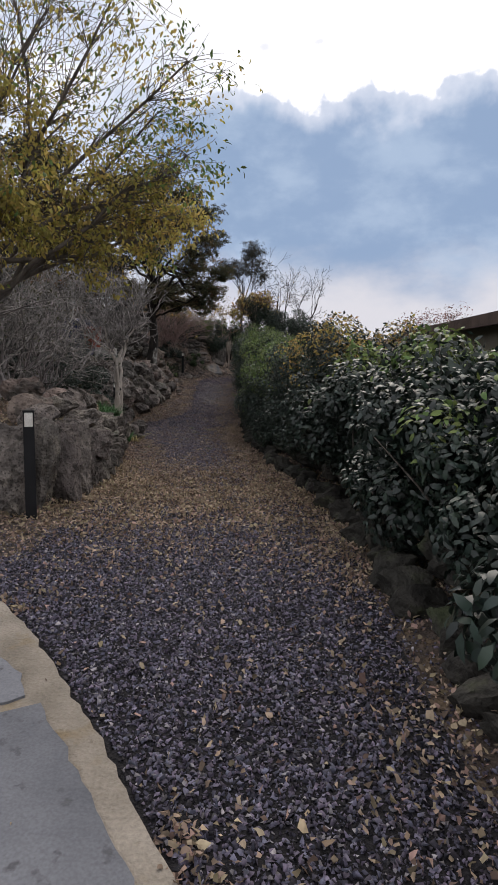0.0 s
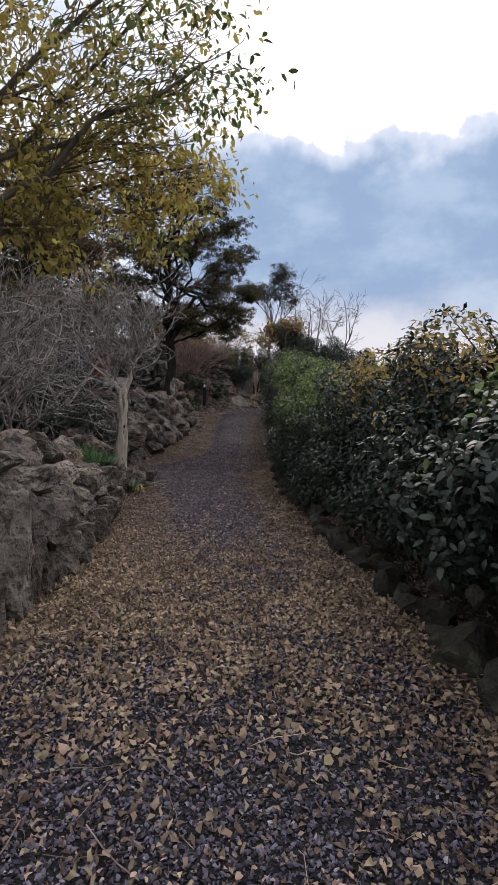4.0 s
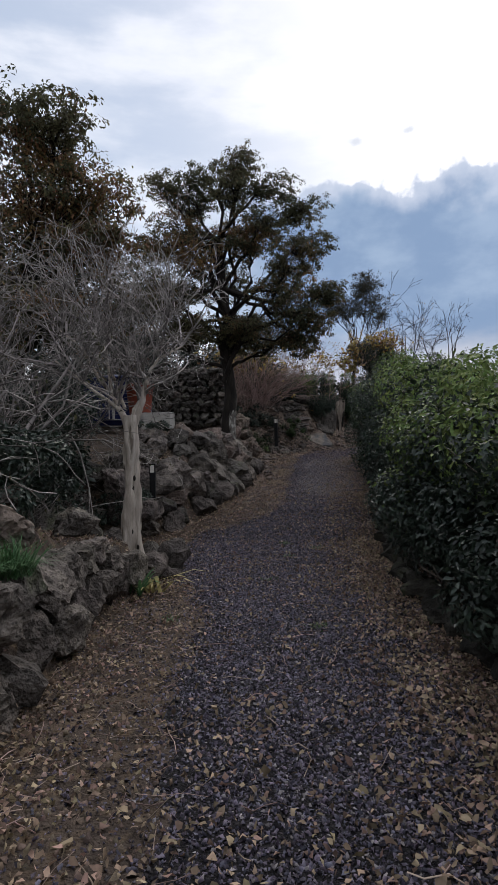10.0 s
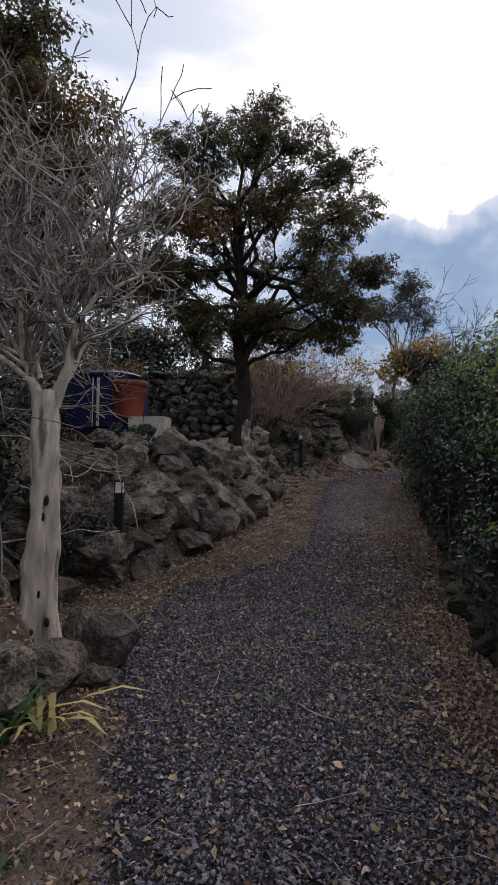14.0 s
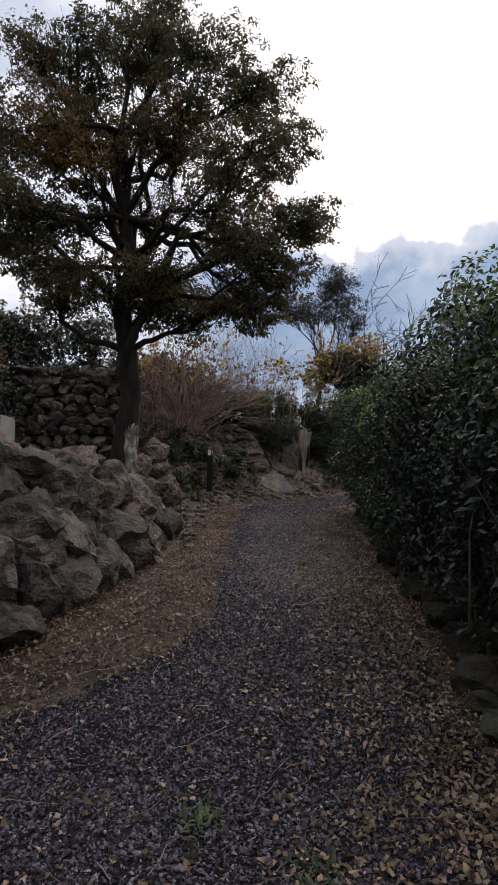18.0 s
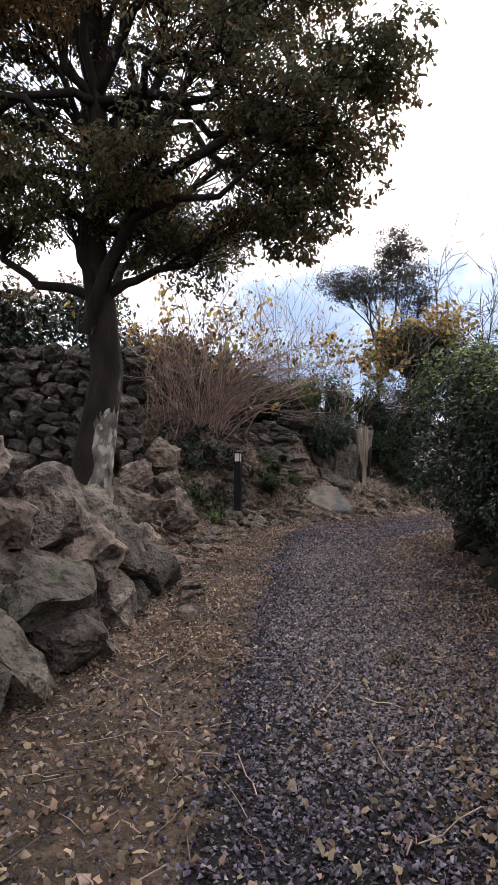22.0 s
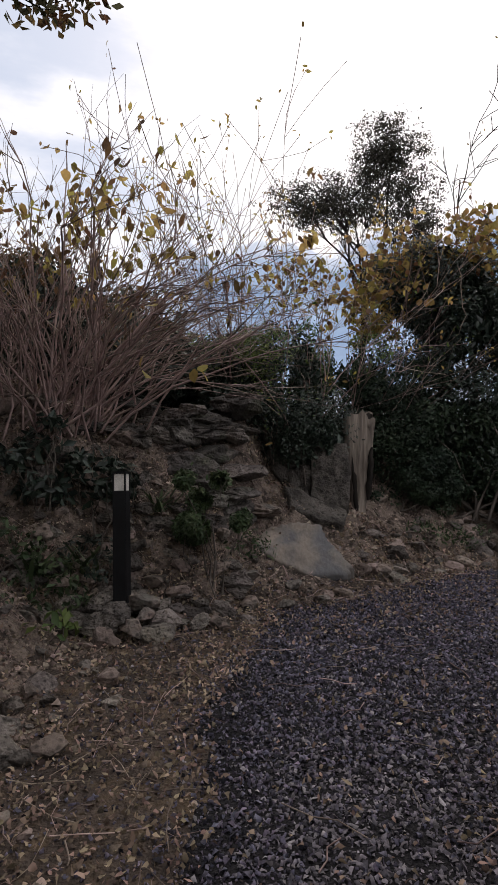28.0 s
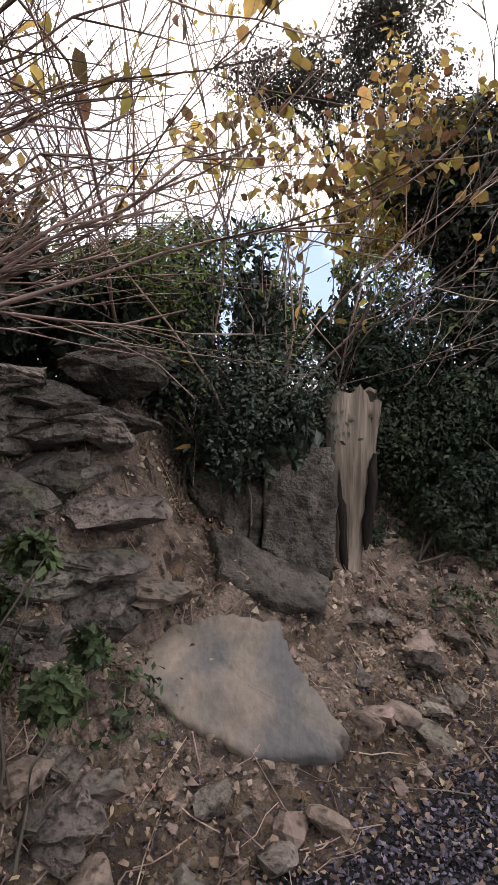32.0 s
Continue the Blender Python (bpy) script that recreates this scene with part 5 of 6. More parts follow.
def flat_rock(name, outline, thick, mat, seed, rough, lift=0.0):
    """A slab of rock with the given corners, uneven edges and a gently broken face."""
    r = np.random.RandomState(seed)
    pts = np.array(outline, float)
    c = pts.mean(0)
    nrm = np.sum([np.cross(pts[i - 1] - c, pts[i] - c) for i in range(len(pts))], 0)
    nrm /= np.linalg.norm(nrm)
    if nrm[1] > 0:
        nrm = -nrm
    pts, c = pts + nrm * lift, c + nrm * lift
    edge = np.concatenate([pts[i - 1] + (pts[i] - pts[i - 1]) * np.linspace(0, 1, 9)[:-1, None] for i in range(len(pts))])
    edge = edge + (edge - c) * r.normal(0, 0.022, (len(edge), 1))
    n = len(edge)
    rows = []
    for s, down in ((0.96, thick), (1.03, thick * 0.5), (1.0, 0.02), (0.965, 0.0), (0.86, 0), (0.74, 0), (0.6, 0), (0.45, 0), (0.3, 0), (0.15, 0), (0.001, 0)):
        row = c + (edge - c) * s - nrm * down
        bump = np.array([noise.noise(Vector(p) * 4 + Vector((seed, 0, 0))) + 0.6 * noise.noise(Vector(p) * 11) + 0.3 * noise.noise(Vector(p) * 26) for p in row])
        rows.append(row + nrm * (bump * rough)[:, None])
    k = len(rows)
    i = np.arange(k - 1)[:, None] * n + np.arange(n)[None]
    j = np.arange(k - 1)[:, None] * n + (np.arange(n)[None] + 1) % n
    me = np_mesh(name, np.concatenate(rows), np.stack([i, j, j + n, i + n], -1).reshape(-1, 4), mat)
    bm = bmesh.new()
    bm.from_mesh(me)
    bmesh.ops.recalc_face_normals(bm, faces=bm.faces)
    bm.to_mesh(me)
    bm.free()
    return me


def scree_sheet(bank):
    """Loose pinkish soil lying over the banks."""
    for x0, x1, y0, y1 in ((-5.2, 1.3, 25.5, 28.9), (-4.4, -2.2, 20.6, 25.5)):
        xs, ys = np.linspace(x0, x1, int((x1 - x0) / 0.032)), np.linspace(y0, y1, int((y1 - y0) / 0.032))
        gx, gy = np.meshgrid(xs, ys)
        n, m = len(xs), len(ys)
        i = np.arange(m - 1)[:, None] * n + np.arange(n - 1)[None]
        f = np.stack([i, i + 1, i + n + 1, i + n], -1).reshape(-1, 4)
        part("scree", np_mesh("scree", np.stack([gx, gy, height(gx, gy) + scree_lift(gx, gy)], -1).reshape(-1, 3), f, M_scree, False), bank, "loose pinkish-tan stony soil", "stuff")


def bank_rocks():
    r = np.random.RandomState(95)
    bank = empty("rocky_bank", (0, 0, 0), "rocky earth bank with slabs and loose stones", "bank", kind="structure")
    scree_sheet(bank)
    # the big flat slab
    part("slab", flat_rock("slab", ((-2.01, 27.3, 1.46), (-1.8, 27.35, 1.51), (-1.53, 27.3, 1.48), (-1.44, 27.15, 1.31), (-1.28, 26.98, 1.13), (-1.34, 26.93, 1.07), (-1.64, 26.9, 1.08), (-1.9, 26.95, 1.19), (-2.17, 27.04, 1.34)), 0.3, M_slab, 801, 0.022, 0.06), bank, "large flat sloping grey-brown slab")
    part("outcrop", flat_rock("outcrop", ((-1.92, 27.98, 2.3), (-1.6, 27.92, 2.36), (-1.57, 27.82, 2.0), (-1.6, 27.78, 1.76), (-1.82, 27.8, 1.84), (-1.98, 27.9, 2.05)), 0.3, M_face, 811, 0.07), bank, "upright dark rock face")
    part("outcrop", flat_rock("outcrop", ((-1.56, 27.84, 2.36), (-1.2, 27.82, 2.3), (-1.17, 27.76, 2.0), (-1.22, 27.68, 1.62), (-1.42, 27.66, 1.66), (-1.58, 27.72, 1.78)), 0.3, M_face, 813, 0.07), bank, "upright dark rock face")
    part("outcrop", flat_rock("outcrop", ((-1.86, 27.72, 1.86), (-1.24, 27.68, 1.6), (-1.3, 27.5, 1.46), (-1.55, 27.48, 1.52), (-1.8, 27.5, 1.66)), 0.2, M_face, 812, 0.06, 0.04), bank, "dark broken ledge under the rock face")
    ledge = part("ledge", PINK_ROCKS[1], bank, "flat reddish ledge above the slab")
    ledge.matrix_basis = Matrix.LocRotScale((-2.16, 27.2, 1.68), Euler((radians(6), radians(4), radians(15))), (0.62, 0.5, 0.16))
    for x, y, z, sx, sy, sz in ((-2.3, 27.25, 1.72, 0.5, 0.35, 0.2), (-1.45, 27.75, 1.62, 0.4, 0.35, 0.25), (-2.7, 27.6, 2.0, 0.6, 0.4, 0.5), (-3.1, 27.7, 2.2, 0.7, 0.4, 0.35), (-2.6, 27.8, 2.4, 0.6, 0.4, 0.25), (-3.4, 27.4, 2.45, 0.7, 0.5, 0.3), (-3.0, 27.3, 1.75, 0.6, 0.4, 0.35), (-3.3, 26.9, 1.6, 0.5, 0.4, 0.3)):
        stone(DARK_ROCKS, x, y, z, sx, sy, sz, bank, r, tilt=8, turn=r.uniform(-20, 20))
    for k in range(58):
        x = r.uniform(-4.6, -1.9) if k < 46 else r.uniform(-1.2, 1.2)
        y = float(along(x, BANK)) + r.uniform(0.1, 1.3)
        s = r.uniform(0.12, 0.3)
        if -2.5 < x < -1.1 and 26.6 < y < 27.6:
            continue
        stone(PINK_RUBBLE if r.rand() < 0.3 else ROCKS, x, y, float(height(x, y)) + s * 0.06, s * 1.25, s, s * r.uniform(0.5, 0.8), bank, r, tilt=25)
    for k in range(380):
        x = r.uniform(-4.2, 0.9)
        y = float(along(x, BANK)) + abs(r.normal(0, 0.75)) - 0.15
        s = 0.04 + 0.15 * r.rand() ** 2
        if -2.3 < x < -1.2 and 26.75 < y < 27.6:
            continue
        stone(PINK_RUBBLE if r.rand() < 0.4 else RUBBLE, x, y, float(surface(x, y)) + s * 0.12, s * 1.35, s, s * 0.7, bank, r, tilt=30)
    for k in range(150):
        y = r.uniform(21.4, 25.8)
        x = float(along(y, LEFT)) + r.uniform(-1.0, 0.45)
        s = 0.04 + 0.14 * r.rand() ** 2
        stone(PINK_RUBBLE if r.rand() < 0.35 else RUBBLE, x, y, float(surface(x, y)) + s * 0.2, s * 1.3, s, s * 0.8, bank, r, tilt=30)
    # grey stones showing through the soil behind the lamp
    for k in range(60):
        x, y = r.uniform(-3.7, -2.1), r.uniform(25.9, 27.0)
        s = r.uniform(0.07, 0.2)
        stone(ROCKS if k % 3 else PINK_RUBBLE, x, y, float(surface(x, y)) + s * 0.15, s * 1.3, s, s * 0.75, bank, r, tilt=25)
    # the boulders by the evergreen tree
    for x, y, z, s in ((-4.05, 25.4, 1.95, 0.55), (-3.75, 25.1, 1.45, 0.5), (-4.3, 25.0, 1.6, 0.5), (-3.6, 24.6, 1.2, 0.45), (-4.0, 24.3, 1.5, 0.5), (-3.35, 24.1, 1.0, 0.4), (-3.7, 23.4, 1.15, 0.5), (-3.4, 22.9, 0.8, 0.45)):
        stone(PINK_ROCKS, x, y, z, s * 1.1, s, s, bank, r, name="boulder")
    # loose stones piled round the foot of the lamp
    for k in range(20):
        a, q = k * 2.4, 0.17 + 0.26 * (k / 20)
        s = r.uniform(0.12, 0.24)
        x, y = -2.98 + q * math.cos(a), 25.9 + 0.8 * q * math.sin(a)
        stone(ROCKS if k % 5 else PINK_RUBBLE, x, y, max(float(surface(x, y)) + s * 0.2, 1.13 - 0.5 * (q - 0.1) - 0.25 * max(0, 25.9 - y)), s * 1.3, s, s * 0.8, bank, r, tilt=25)
    # layered outcrop under the bush
    for k in range(46):
        x = r.uniform(-3.7, -2.2)
        z = r.uniform(1.5, 2.75)
        y = 26.75 + 0.45 * (z - 1.5) + 0.25 * (x + 3) + r.uniform(-0.06, 0.06)
        stone(DARK_ROCKS if r.rand() < 0.65 else ROCKS, x, y, z, r.uniform(0.35, 0.6), 0.4, r.uniform(0.14, 0.24), bank, r, tilt=9, turn=r.uniform(-25, 25))
    # old dry wall behind the tree
    for row in range(18):
        row, back = row % 9, row // 9
        x = -8.4 + r.uniform(0, 0.2)
        while x < -4.5:
            s = r.uniform(0.26, 0.44)
            y = 25.75 + 0.15 * (x + 4) + 0.03 * row + 0.22 * back + r.uniform(-0.04, 0.04)
            stone(DARK_ROCKS if r.rand() < 0.8 else ROCKS, x, y, max(1.85, float(height(x, y))) + 0.08 + row * 0.21 + r.uniform(-0.04, 0.04), s * 1.15, s, r.uniform(0.24, 0.32), bank, r)
            x += s * 0.92


bank_rocks()


# ---- things ----
def box(bm, x0, y0, z0, x1, y1, z1, bevel=0.0):
    verts = bmesh.ops.create_cube(bm, size=1.0)["verts"]
    for v in verts:
        v.co = Vector(((x0 + x1) / 2 + v.co.x * (x1 - x0), (y0 + y1) / 2 + v.co.y * (y1 - y0), (z0 + z1) / 2 + v.co.z * (z1 - z0)))
    if bevel:
        edges = list({e for v in verts for e in v.link_edges})
        bmesh.ops.bevel(bm, geom=edges, offset=bevel, segments=2, affect="EDGES")
    return bm


def lamp_post(x, y, z, rz, label, tall=1.0, foot=0.1):
    """Square black bollard lamp with frosted panels under a flat cap."""
    ob = empty("bollard_lamp", (x, y, z), label, "lamp post", "bollard lamps along the path", rz=rz)
    ob.scale = (1, 1, tall)
    w = 0.049
    part("post", bm_mesh("post", box(bmesh.new(), -w, -w, -foot, w, w, 0.655, 0.004), M_black), ob)
    part("cap", bm_mesh("cap", box(bmesh.new(), -w - 0.003, -w - 0.003, 0.785, w + 0.003, w + 0.003, 0.805, 0.003), M_black), ob)
    part("panel", bm_mesh("panel", box(bmesh.new(), -w + 0.006, -w + 0.006, 0.655, w - 0.006, w - 0.006, 0.785), M_lens), ob, "frosted white lamp panel")
    for sx in (-1, 1):
        for sy in (-1, 1):
            cx, cy = sx * (w - 0.006), sy * (w - 0.006)
            part("corner_bar", bm_mesh("corner_bar", box(bmesh.new(), cx - 0.006, cy - 0.006, 0.65, cx + 0.006, cy + 0.006, 0.79), M_black), ob)
    return ob


lamp_post(-2.04, 5.35, 0.25, 20, "square black bollard lamp with frosted panel beside rocks", 1.0, 0.25)
lamp_post(-3.0, 25.96, 1.265, -4, "square black bollard lamp standing on small mossy rocks", 0.92, 0.2)
lamp_post(-4.03, 17.4, 0.13, 10, "square black bollard lamp before dark boulders")
M_blue = material("navy_plastic", (0.012, 0.018, 0.085), (0.02, 0.03, 0.125), 2, 0.4, 0.05, 60)
M_white = material("white_paint", (0.62, 0.62, 0.62), (0.75, 0.75, 0.74), 3, 0.6, 0.05, 60)
M_pot = material("terracotta_red", (0.20, 0.045, 0.03), (0.30, 0.08, 0.05), 3, 0.7, 0.2, 60)
M_conc = material("pale_concrete", (0.33, 0.32, 0.30), (0.48, 0.46, 0.43), 5, 0.9, 0.4, 60)


def tank_corner():
    z = 2.0
    g = empty("water_tank", (-6.7, 22.3, z - 0.1), "navy blue plastic water tank with white stripes", "tank")
    bm = bmesh.new()
    box(bm, -0.75, -0.6, -0.1, 0.75, 0.6, 1.12, 0.12)
    part("body", bm_mesh("body", bm, M_blue), g)
    bm = bmesh.new()
    bmesh.ops.create_uvsphere(bm, u_segments=24, v_segments=10, radius=1)
    for v in bm.verts:
        v.co = Vector((v.co.x * 0.78, v.co.y * 0.63, 1.1 + max(0, v.co.z) * 0.14))
    part("lid", bm_mesh("lid", bm, M_blue, True), g)
    for x in (-0.02, 0.08):
        part("stripe", bm_mesh("stripe", box(bmesh.new(), x, -0.612, 0.03, x + (0.02 if x < 0 else 0.06), -0.6, 1.02), M_white), g, "white stripe")
    p = empty("plant_pot", (-5.72, 21.3, 2.0), "large dark red plastic plant pot", "pot")
    bm = bmesh.new()
    prof = ((0.0, 0.02), (0.24, 0.0), (0.26, 0.05), (0.33, 0.66), (0.36, 0.67), (0.36, 0.75), (0.33, 0.76), (0.31, 0.66), (0.0, 0.64))
    n = 28
    rings = [[bm.verts.new((rr * math.cos(2 * math.pi * i / n), rr * math.sin(2 * math.pi * i / n), h)) for i in range(n)] for rr, h in prof[1:-1]]
    for a, b in zip(rings, rings[1:]):
        for i in range(n):
            bm.faces.new((a[i], a[(i + 1) % n], b[(i + 1) % n], b[i]))
    bm.faces.new(rings[0][::-1])
    bm.faces.new(rings[-1])
    part("body", bm_mesh("body", bm, M_pot, True), p)
    b = empty("concrete_block", (-5.2, 21.1, 1.64), "pale concrete block resting on boulders", "block")
    part("body", bm_mesh("body", box(bmesh.new(), -0.36, -0.2, 0, 0.36, 0.2, 0.4, 0.02), M_conc), b)
    r = np.random.RandomState(5)
    w = bpy.data.objects["boulder_wall"]
    for k in range(16):
        x, y = r.uniform(-7.6, -4.7), r.uniform(21.2, 22.6)
        s = r.uniform(0.5, 0.7)
        stone(ROCKS, x, y, 1.3 - s * 0.15, s * 1.2, s, s, w, r)


tank_corner()


def neighbour_house():
    M_roof = material("brown_roof", (0.055, 0.035, 0.03), (0.11, 0.075, 0.06), 4, 0.8, 0.3, 50)
    M_wall = material("cream_render", (0.38, 0.34, 0.28), (0.5, 0.46, 0.39), 3, 0.9, 0.3, 60)
    h = empty("neighbour_house", (6.6, 8.4, -0.2), "low house with brown roof behind the hedge", "house")
    part("wall", bm_mesh("wall", box(bmesh.new(), -3.2, -4, 0, 3.2, 4, 2.37), M_wall), h)
    bm = bmesh.new()
    v = [bm.verts.new(p) for p in ((-3.6, -4.2, 2.38), (3.6, -4.2, 2.38), (3.6, 4.2, 2.38), (-3.6, 4.2, 2.38), (0, -4.2, 2.98), (0, 4.2, 2.98))]
    for f in ((0, 4, 5, 3), (1, 2, 5, 4), (0, 1, 4), (2, 3, 5), (0, 3, 2, 1)):
        bm.faces.new([v[i] for i in f])
    part("roof", bm_mesh("roof", bm, M_roof), h)
    part("fascia", bm_mesh("fascia", box(bmesh.new(), -3.64, -4.22, 2.26, -3.6, 4.22, 2.42, 0.004), M_roof), h, "dark brown eaves board")


neighbour_house()


def pavement():
    """Curved edge of a flagged pavement: bluish flags in a tan mortar border."""
    pv = empty("pavement", (0, 0, 0), "grey-blue flagstone pavement with a tan mortar edge", "pavement", kind="structure")
    outer = [(-3.2, 3.9), (-2.3, 3.85), (-1.45, 3.3), (-1.1, 2.88), (-0.77, 2.38), (-0.54, 2.05), (-0.34, 1.68), (-0.18, 1.45), (-0.05, 1.0), (0.02, 0.4), (0.05, -1.5), (-3.2, -1.5)]
    inner = [(-3.2, 3.55), (-2.25, 3.5), (-1.35, 2.86), (-1.0, 2.52), (-0.85, 2.38), (-0.65, 2.0), (-0.46, 1.7), (-0.29, 1.45), (-0.16, 1.0), (-0.1, 0.4), (-0.08, -1.5), (-3.2, -1.5)]

    r = np.random.RandomState(61)

    def sheet(name, pts, z0, z1, mat, label=""):
        bm = bmesh.new()
        fine = []
        for (x, y), (x2, y2) in zip(pts, pts[1:] + pts[:1]):
            n = max(1, int(math.hypot(x2 - x, y2 - y) / 0.06))
            fine += [(x + (x2 - x) * i / n + r.uniform(-0.011, 0.011), y + (y2 - y) * i / n + r.uniform(-0.011, 0.011)) for i in range(n)]
        pts = fine
        a = [bm.verts.new((x, y, z1)) for x, y in pts]
        b = [bm.verts.new((x, y, z0)) for x, y in pts]
        bm.faces.new(a)
        for i in range(len(pts)):
            bm.faces.new((a[i], b[i], b[(i + 1) % len(pts)], a[(i + 1) % len(pts)]))
        bmesh.ops.recalc_face_normals(bm, faces=bm.faces)
        return part(name, bm_mesh(name, bm, mat), pv, label)

    sheet("mortar_bed", outer, -0.1, 0.085, M_kerb, "tan mortar edge")

    sheet("flagstone", [(-0.85, 2.24), (-0.65, 1.97), (-0.46, 1.68), (-0.29, 1.42), (-0.16, 1.0), (-1.6, 1.0), (-1.55, 2.05), (-1.1, 2.12)], 0.0, 0.097, M_flag)
    sheet("flagstone", [(-3.2, 3.5), (-2.25, 3.45), (-1.35, 2.8), (-1.02, 2.48), (-0.92, 2.3), (-1.12, 2.2), (-1.55, 2.14), (-1.75, 2.3), (-3.2, 2.4)], 0.0, 0.096, M_flag)
    sheet("flagstone", [(-3.2, 2.3), (-1.8, 2.2), (-1.65, 2.0), (-1.68, 1.0), (-3.2, 1.0)], 0.0, 0.098, M_flag)
    sheet("flagstone", [(-3.2, 0.94), (-0.15, 0.94), (-0.1, 0.4), (-0.08, -1.5), (-3.2, -1.5)], 0.0, 0.097, M_flag)


pavement()


# ---- loose cover: gravel and fallen leaves ----
def gravel():
    r = np.random.RandomState(201)
    n = 760000
    x, y = r.uniform(-3.2, 1.6, n), r.uniform(0.9, 27.6, n)
    inside = on_gravel(x, y)
    keep = (inside > r.uniform(-0.15, 0.25, n) - 0.9 * (r.rand(n) < 0.12)) & ~((y < 4) & (x < along(y, ((0.4, 0.03), (1.0, 0.0), (1.45, -0.15), (1.68, -0.3), (2.05, -0.5), (2.38, -0.73), (2.88, -1.06), (3.3, -1.4), (3.85, -2.3)))))
    # loose stones thin out under the deepest leaf litter
    keep &= ~((np.abs(y - 6.6) < 1.6) & (r.rand(n) < 0.4))
    x, y = x[keep], y[keep]
    n = len(x)
    base = np.array([(1, -0.8, -0.5), (1, 0.8, -0.5), (-1, 0.8, -0.5), (-1, -0.8, -0.5), (0.25, 0.1, 0.75)])
    tri = np.array([(0, 1, 4), (1, 2, 4), (2, 3, 4), (3, 0, 4)])
    local = base[None] * r.uniform(0.55, 1.3, (n, 5, 1)) * np.stack([r.uniform(0.8, 1.5, n), r.uniform(0.7, 1.1, n), r.uniform(0.7, 1.3, n)], -1)[:, None] + r.normal(0, 0.16, (n, 5, 3))
    size = 0.0046 + 0.0066 * r.rand(n) ** 1.8
    v = np.einsum("nij,nkj->nki", turns(n, 0.7, r), local * size[:, None, None]) + np.stack([x, y, height(x, y) + size * r.uniform(0.3, 1.1, n)], -1)[:, None]
    # the upper stretch has paler, lilac-grey stone
    lilac_share = smooth_step((y - 19.3 + 0.35 * wobble(x, y, 0.5)) / 0.6) * (1 - smooth_step((y - 23.6) / 1.2)) * smooth_step((inside[keep] - 0.1) / 0.35)
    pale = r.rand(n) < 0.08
    lilac_pick = (r.rand(n) < 0.85 * lilac_share) & ~pale
    for pick, mat, label in ((lilac_pick, M_gravel_lilac, "pale lilac-grey gravel on the upper stretch of the path"), (~pale & ~lilac_pick, M_gravel, "loose dark blue-grey basalt gravel on the footpath"), (pale, M_gravel_pale, "paler grey chips among the dark gravel")):
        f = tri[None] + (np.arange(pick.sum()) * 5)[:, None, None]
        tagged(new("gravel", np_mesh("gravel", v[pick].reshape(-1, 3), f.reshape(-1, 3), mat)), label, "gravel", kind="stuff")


gravel()


def fallen_leaves():
    r = np.random.RandomState(203)
    n = 420000
    x, y = r.uniform(-5.0, 1.8, n), r.uniform(0.8, 28.0, n)
    left, right = along(y, LEFT), along(y, RIGHT)
    under = np.exp(-((y - 6.8) / 2.2) ** 2) * 0.8
    edge = np.exp(-((x - right) / np.where(y > 14, 0.8, 0.6)) ** 2) * np.where(y < 3.6, 0.3, np.where(y < 5, 0.6, 0.85)) + np.exp(-((x - left) / 0.4) ** 2) * np.where(y < 10, 0.95, 0.4)
    dens = np.maximum(np.maximum(under, edge), 0.09) + 0.1 * (y > 25.6) + 0.12 * np.exp(-((y - 8.5) / 2) ** 2)
    dens = np.where((x > left - 0.1) & (x < right + 0.3), dens, 0.3)
    dirt = (on_gravel(x, y) < 0.05) & (x < right) & (y > 4)
    dens = np.where(dirt, np.maximum(dens, np.where(y > 20.5, 0.45, np.where(y > 14, 0.28, np.where(y > 8, 0.15, 0.22)))), dens)
    dens = np.where(y > along(x, BANK) + 0.1, 0.6, np.where(y > along(x, BANK) - 0.3, 0.4, dens))
    kerb = along(y, ((1.0, 0.0), (1.45, -0.18), (1.68, -0.34), (2.05, -0.54), (2.38, -0.77), (2.88, -1.1), (3.3, -1.45), (3.85, -2.3)))
    dens = np.where((y < 3.9) & (y > 1.0) & (np.abs(x - kerb - 0.08) < 0.1), 0.9, dens)
    on_slab = (np.abs(x + 1.9) < 0.5) & (np.abs(y - 27.15) < 0.42)
    dens = np.where(on_slab, 0.05, dens)
    dens = dens * (0.65 + 0.5 * (wobble(x, y, 0.9) > 0))
    dens = np.where((x < -0.25) & (y < 3.2), 0.02, dens)
    keep = r.rand(n) < dens * 1.05
    x, y = x[keep], y[keep]
    p = np.stack([x, y, surface(x, y) + r.uniform(0.008, 0.035, len(x)) + 0.015 * (y > along(x, BANK))], -1)
    gold = (r.rand(len(x)) < np.where(y > 20.5, 0.05, 0.12) + 0.3 * np.exp(-((y - 6.4) / 2.0) ** 2) + 0.4 * (y < 10.5) * np.exp(-((x - along(y, LEFT)) / 0.5) ** 2))
    size = r.uniform(0.65, 1.25, len(x)) * np.where(y > 20, 0.028, np.where(y < 5, 0.033, 0.036))
    ob = new("fallen_leaves", scatter("fallen_leaves", p[~gold], size[~gold], M_litter, 0.7, "mid", r, 1.2, crumple=0.11))
    tagged(ob, "dry brown fallen leaves scattered on path and soil", "leaves", kind="stuff")
    ob = new("fallen_leaves", scatter("fallen_leaves", p[gold], size[gold] * 1.08, M_litter_gold, 0.7, "mid", r, 1.2, crumple=0.11))
    tagged(ob, "pale golden fallen leaves scattered on path and soil", "leaves", kind="stuff")


fallen_leaves()


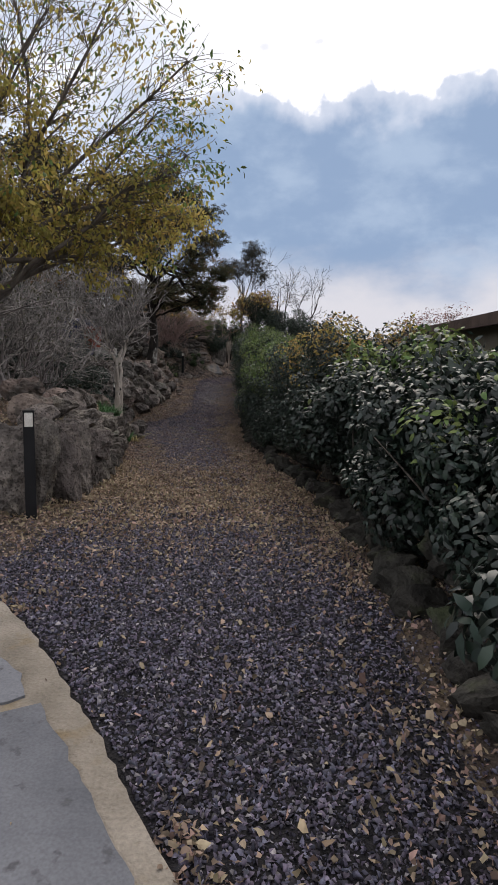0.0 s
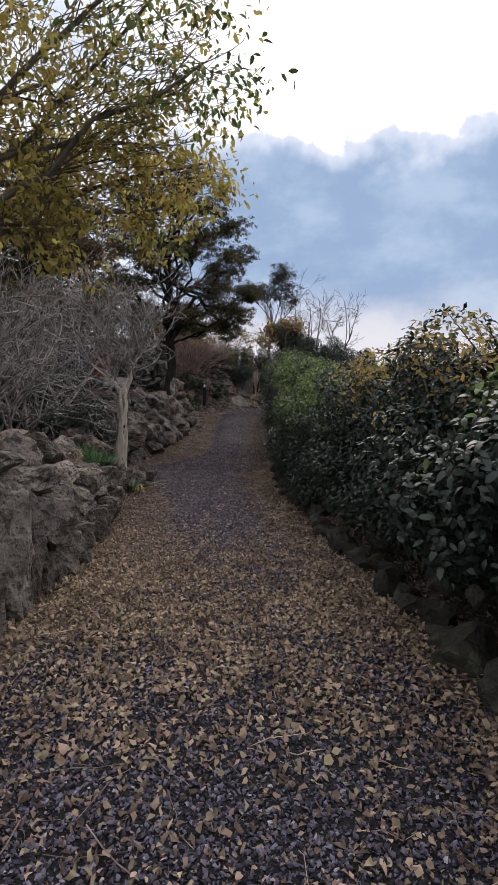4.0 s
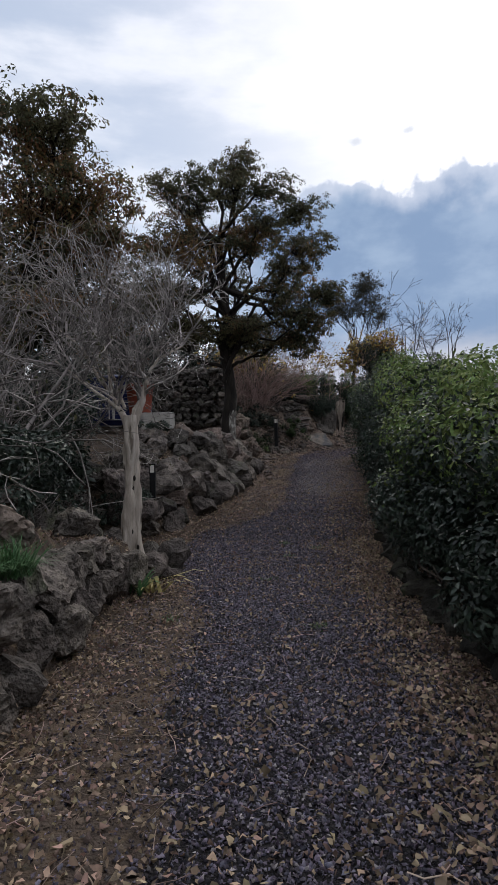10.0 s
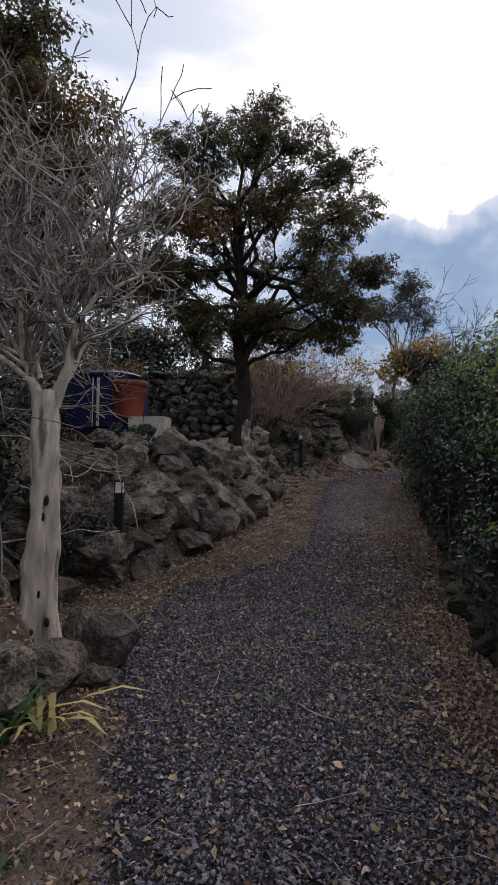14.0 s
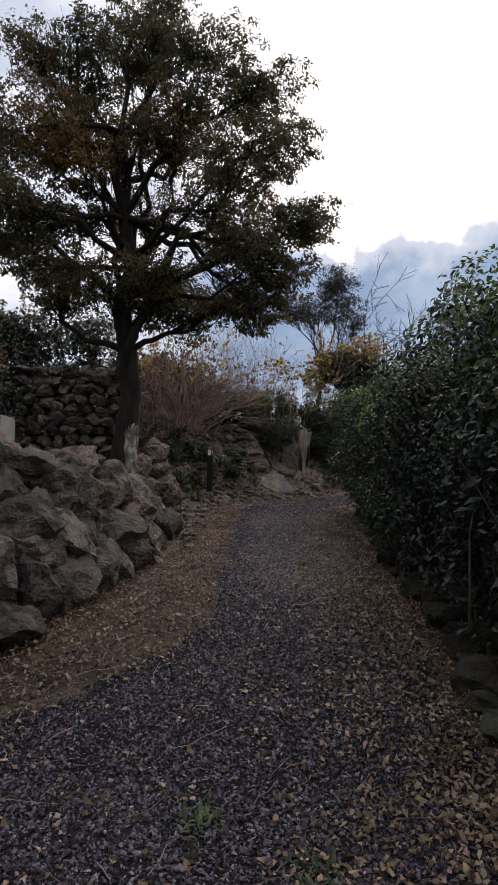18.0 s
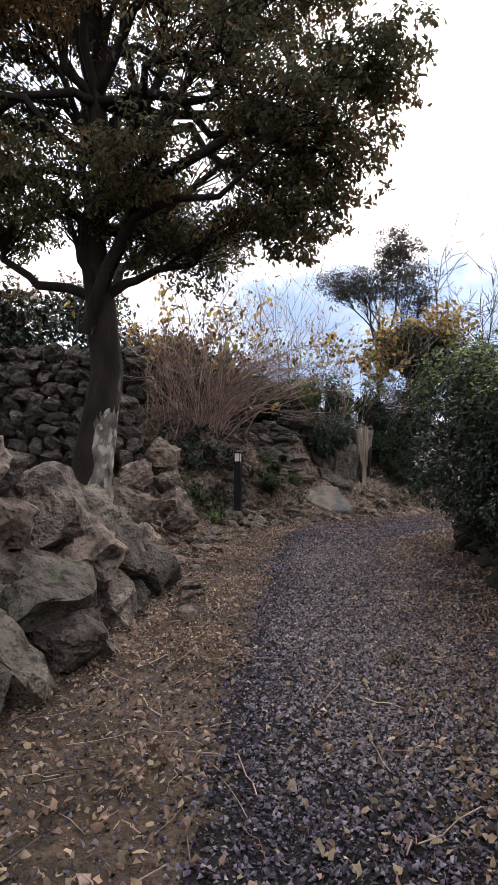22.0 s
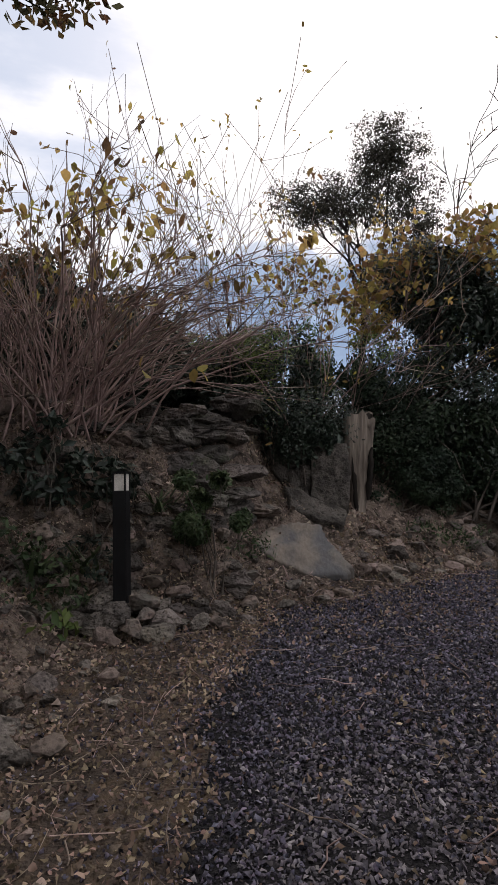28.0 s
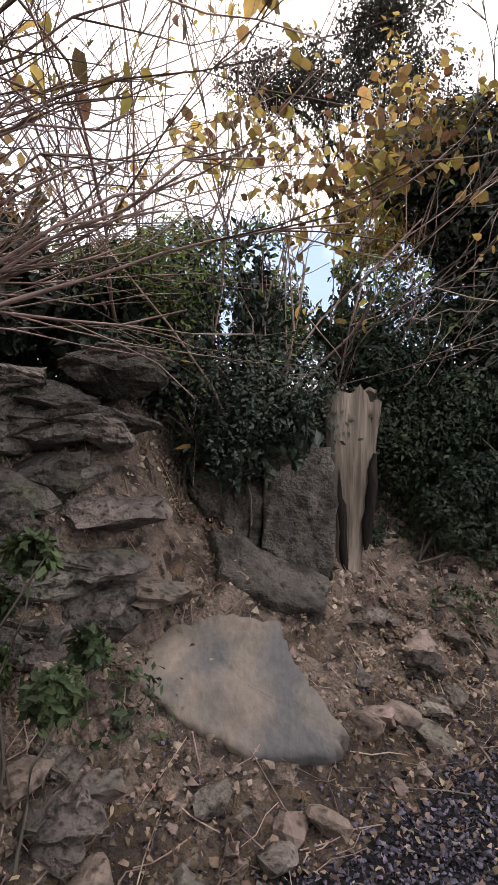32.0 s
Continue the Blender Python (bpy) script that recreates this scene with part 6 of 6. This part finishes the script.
def rubble_chips():
    """Crumbs of stone and earth on the bare strip beside the gravel and on the banks."""
    r = np.random.RandomState(207)
    base = np.array([(1, -0.4, -0.4), (0.3, 0.9, -0.4), (-1, 0.3, -0.4), (-0.2, -0.9, -0.4), (0.15, 0.1, 0.55)])
    tri = np.array([(0, 1, 4), (1, 2, 4), (2, 3, 4), (3, 0, 4)])
    n = 260000
    x, y = r.uniform(-5.0, 1.6, n), r.uniform(4.5, 29.0, n)
    free = (on_gravel(x, y) < 0.0) & (x < along(y, RIGHT))
    bank = free & (scree_lift(x, y) > 0)
    strip = free & ~bank & (x > along(y, LEFT) - 0.2)
    for where, share, most, mat, label in ((bank, 1.0, 0.024, M_chips, "tan crumbs of stone and earth on the banks"), (strip, 0.45, 0.02, M_crumb, "brown crumbs of soil beside the gravel")):
        pick = where & (r.rand(n) < share)
        px, py = x[pick], y[pick]
        k = len(px)
        size = 0.005 + most * r.rand(k) ** 4
        local = base[None] * r.uniform(0.6, 1.4, (k, 5, 1)) * size[:, None, None]
        v = np.einsum("nij,nkj->nki", turns(k, 0.5, r), local) + np.stack([px, py, surface(px, py) + size * 0.3], -1)[:, None]
        f = tri[None] + (np.arange(k) * 5)[:, None, None]
        tagged(new("rubble", np_mesh("rubble", v.reshape(-1, 3), f.reshape(-1, 3), mat)), label, "rubble", kind="stuff")


rubble_chips()


def dry_sticks():
    """Dry stalks and sticks lying on the bank, the bare strip and among the leaves."""
    r = np.random.RandomState(209)
    lines = []
    while len(lines) < 4000:
        x, y = r.uniform(-4.6, 1.0), r.uniform(4.5, 28.6)
        if r.rand() > (1.0 if y > along(x, BANK) - 0.3 else 0.5 if on_gravel(x, y) < 0.05 else 0.12):
            continue
        a, ln = r.uniform(0, 2 * np.pi), r.uniform(0.06, 0.34)
        t = np.linspace(-0.5, 0.5, 4)
        px, py = x + np.cos(a) * ln * t + r.normal(0, 0.008, 4), y + np.sin(a) * ln * t + r.normal(0, 0.008, 4)
        lines.append((np.stack([px, py, surface(px, py) + 0.012 + np.abs(r.normal(0, 0.012, 4))], -1), np.full(4, r.uniform(0.0012, 0.0035))))
    tagged(new("dry_sticks", tubes("dry_sticks", lines, M_twig_brown, 3)), "dry brown stalks and sticks lying on the ground", "sticks", kind="stuff")


dry_sticks()
crown_tree("red_leaved_tree", (8.5, 27.0, 0.5), (8.5, 27.0, 2.6), 0.1, [(8.0, 27, 3.6, 0.9), (9.2, 27, 3.9, 0.9), (7.2, 27.2, 3.2, 0.7), (10.2, 27, 3.4, 0.8)], 40, 14, 0.09,
           material("red_leaf", (0.16, 0.05, 0.04), (0.30, 0.12, 0.08), 1, 0.6, 0.0, 40, island=0.4, translucent=0.3), "small tree with thin reddish foliage behind the hedge", 46, M_bark_dark, None, 0, 0, 0.2, 0.9, True)
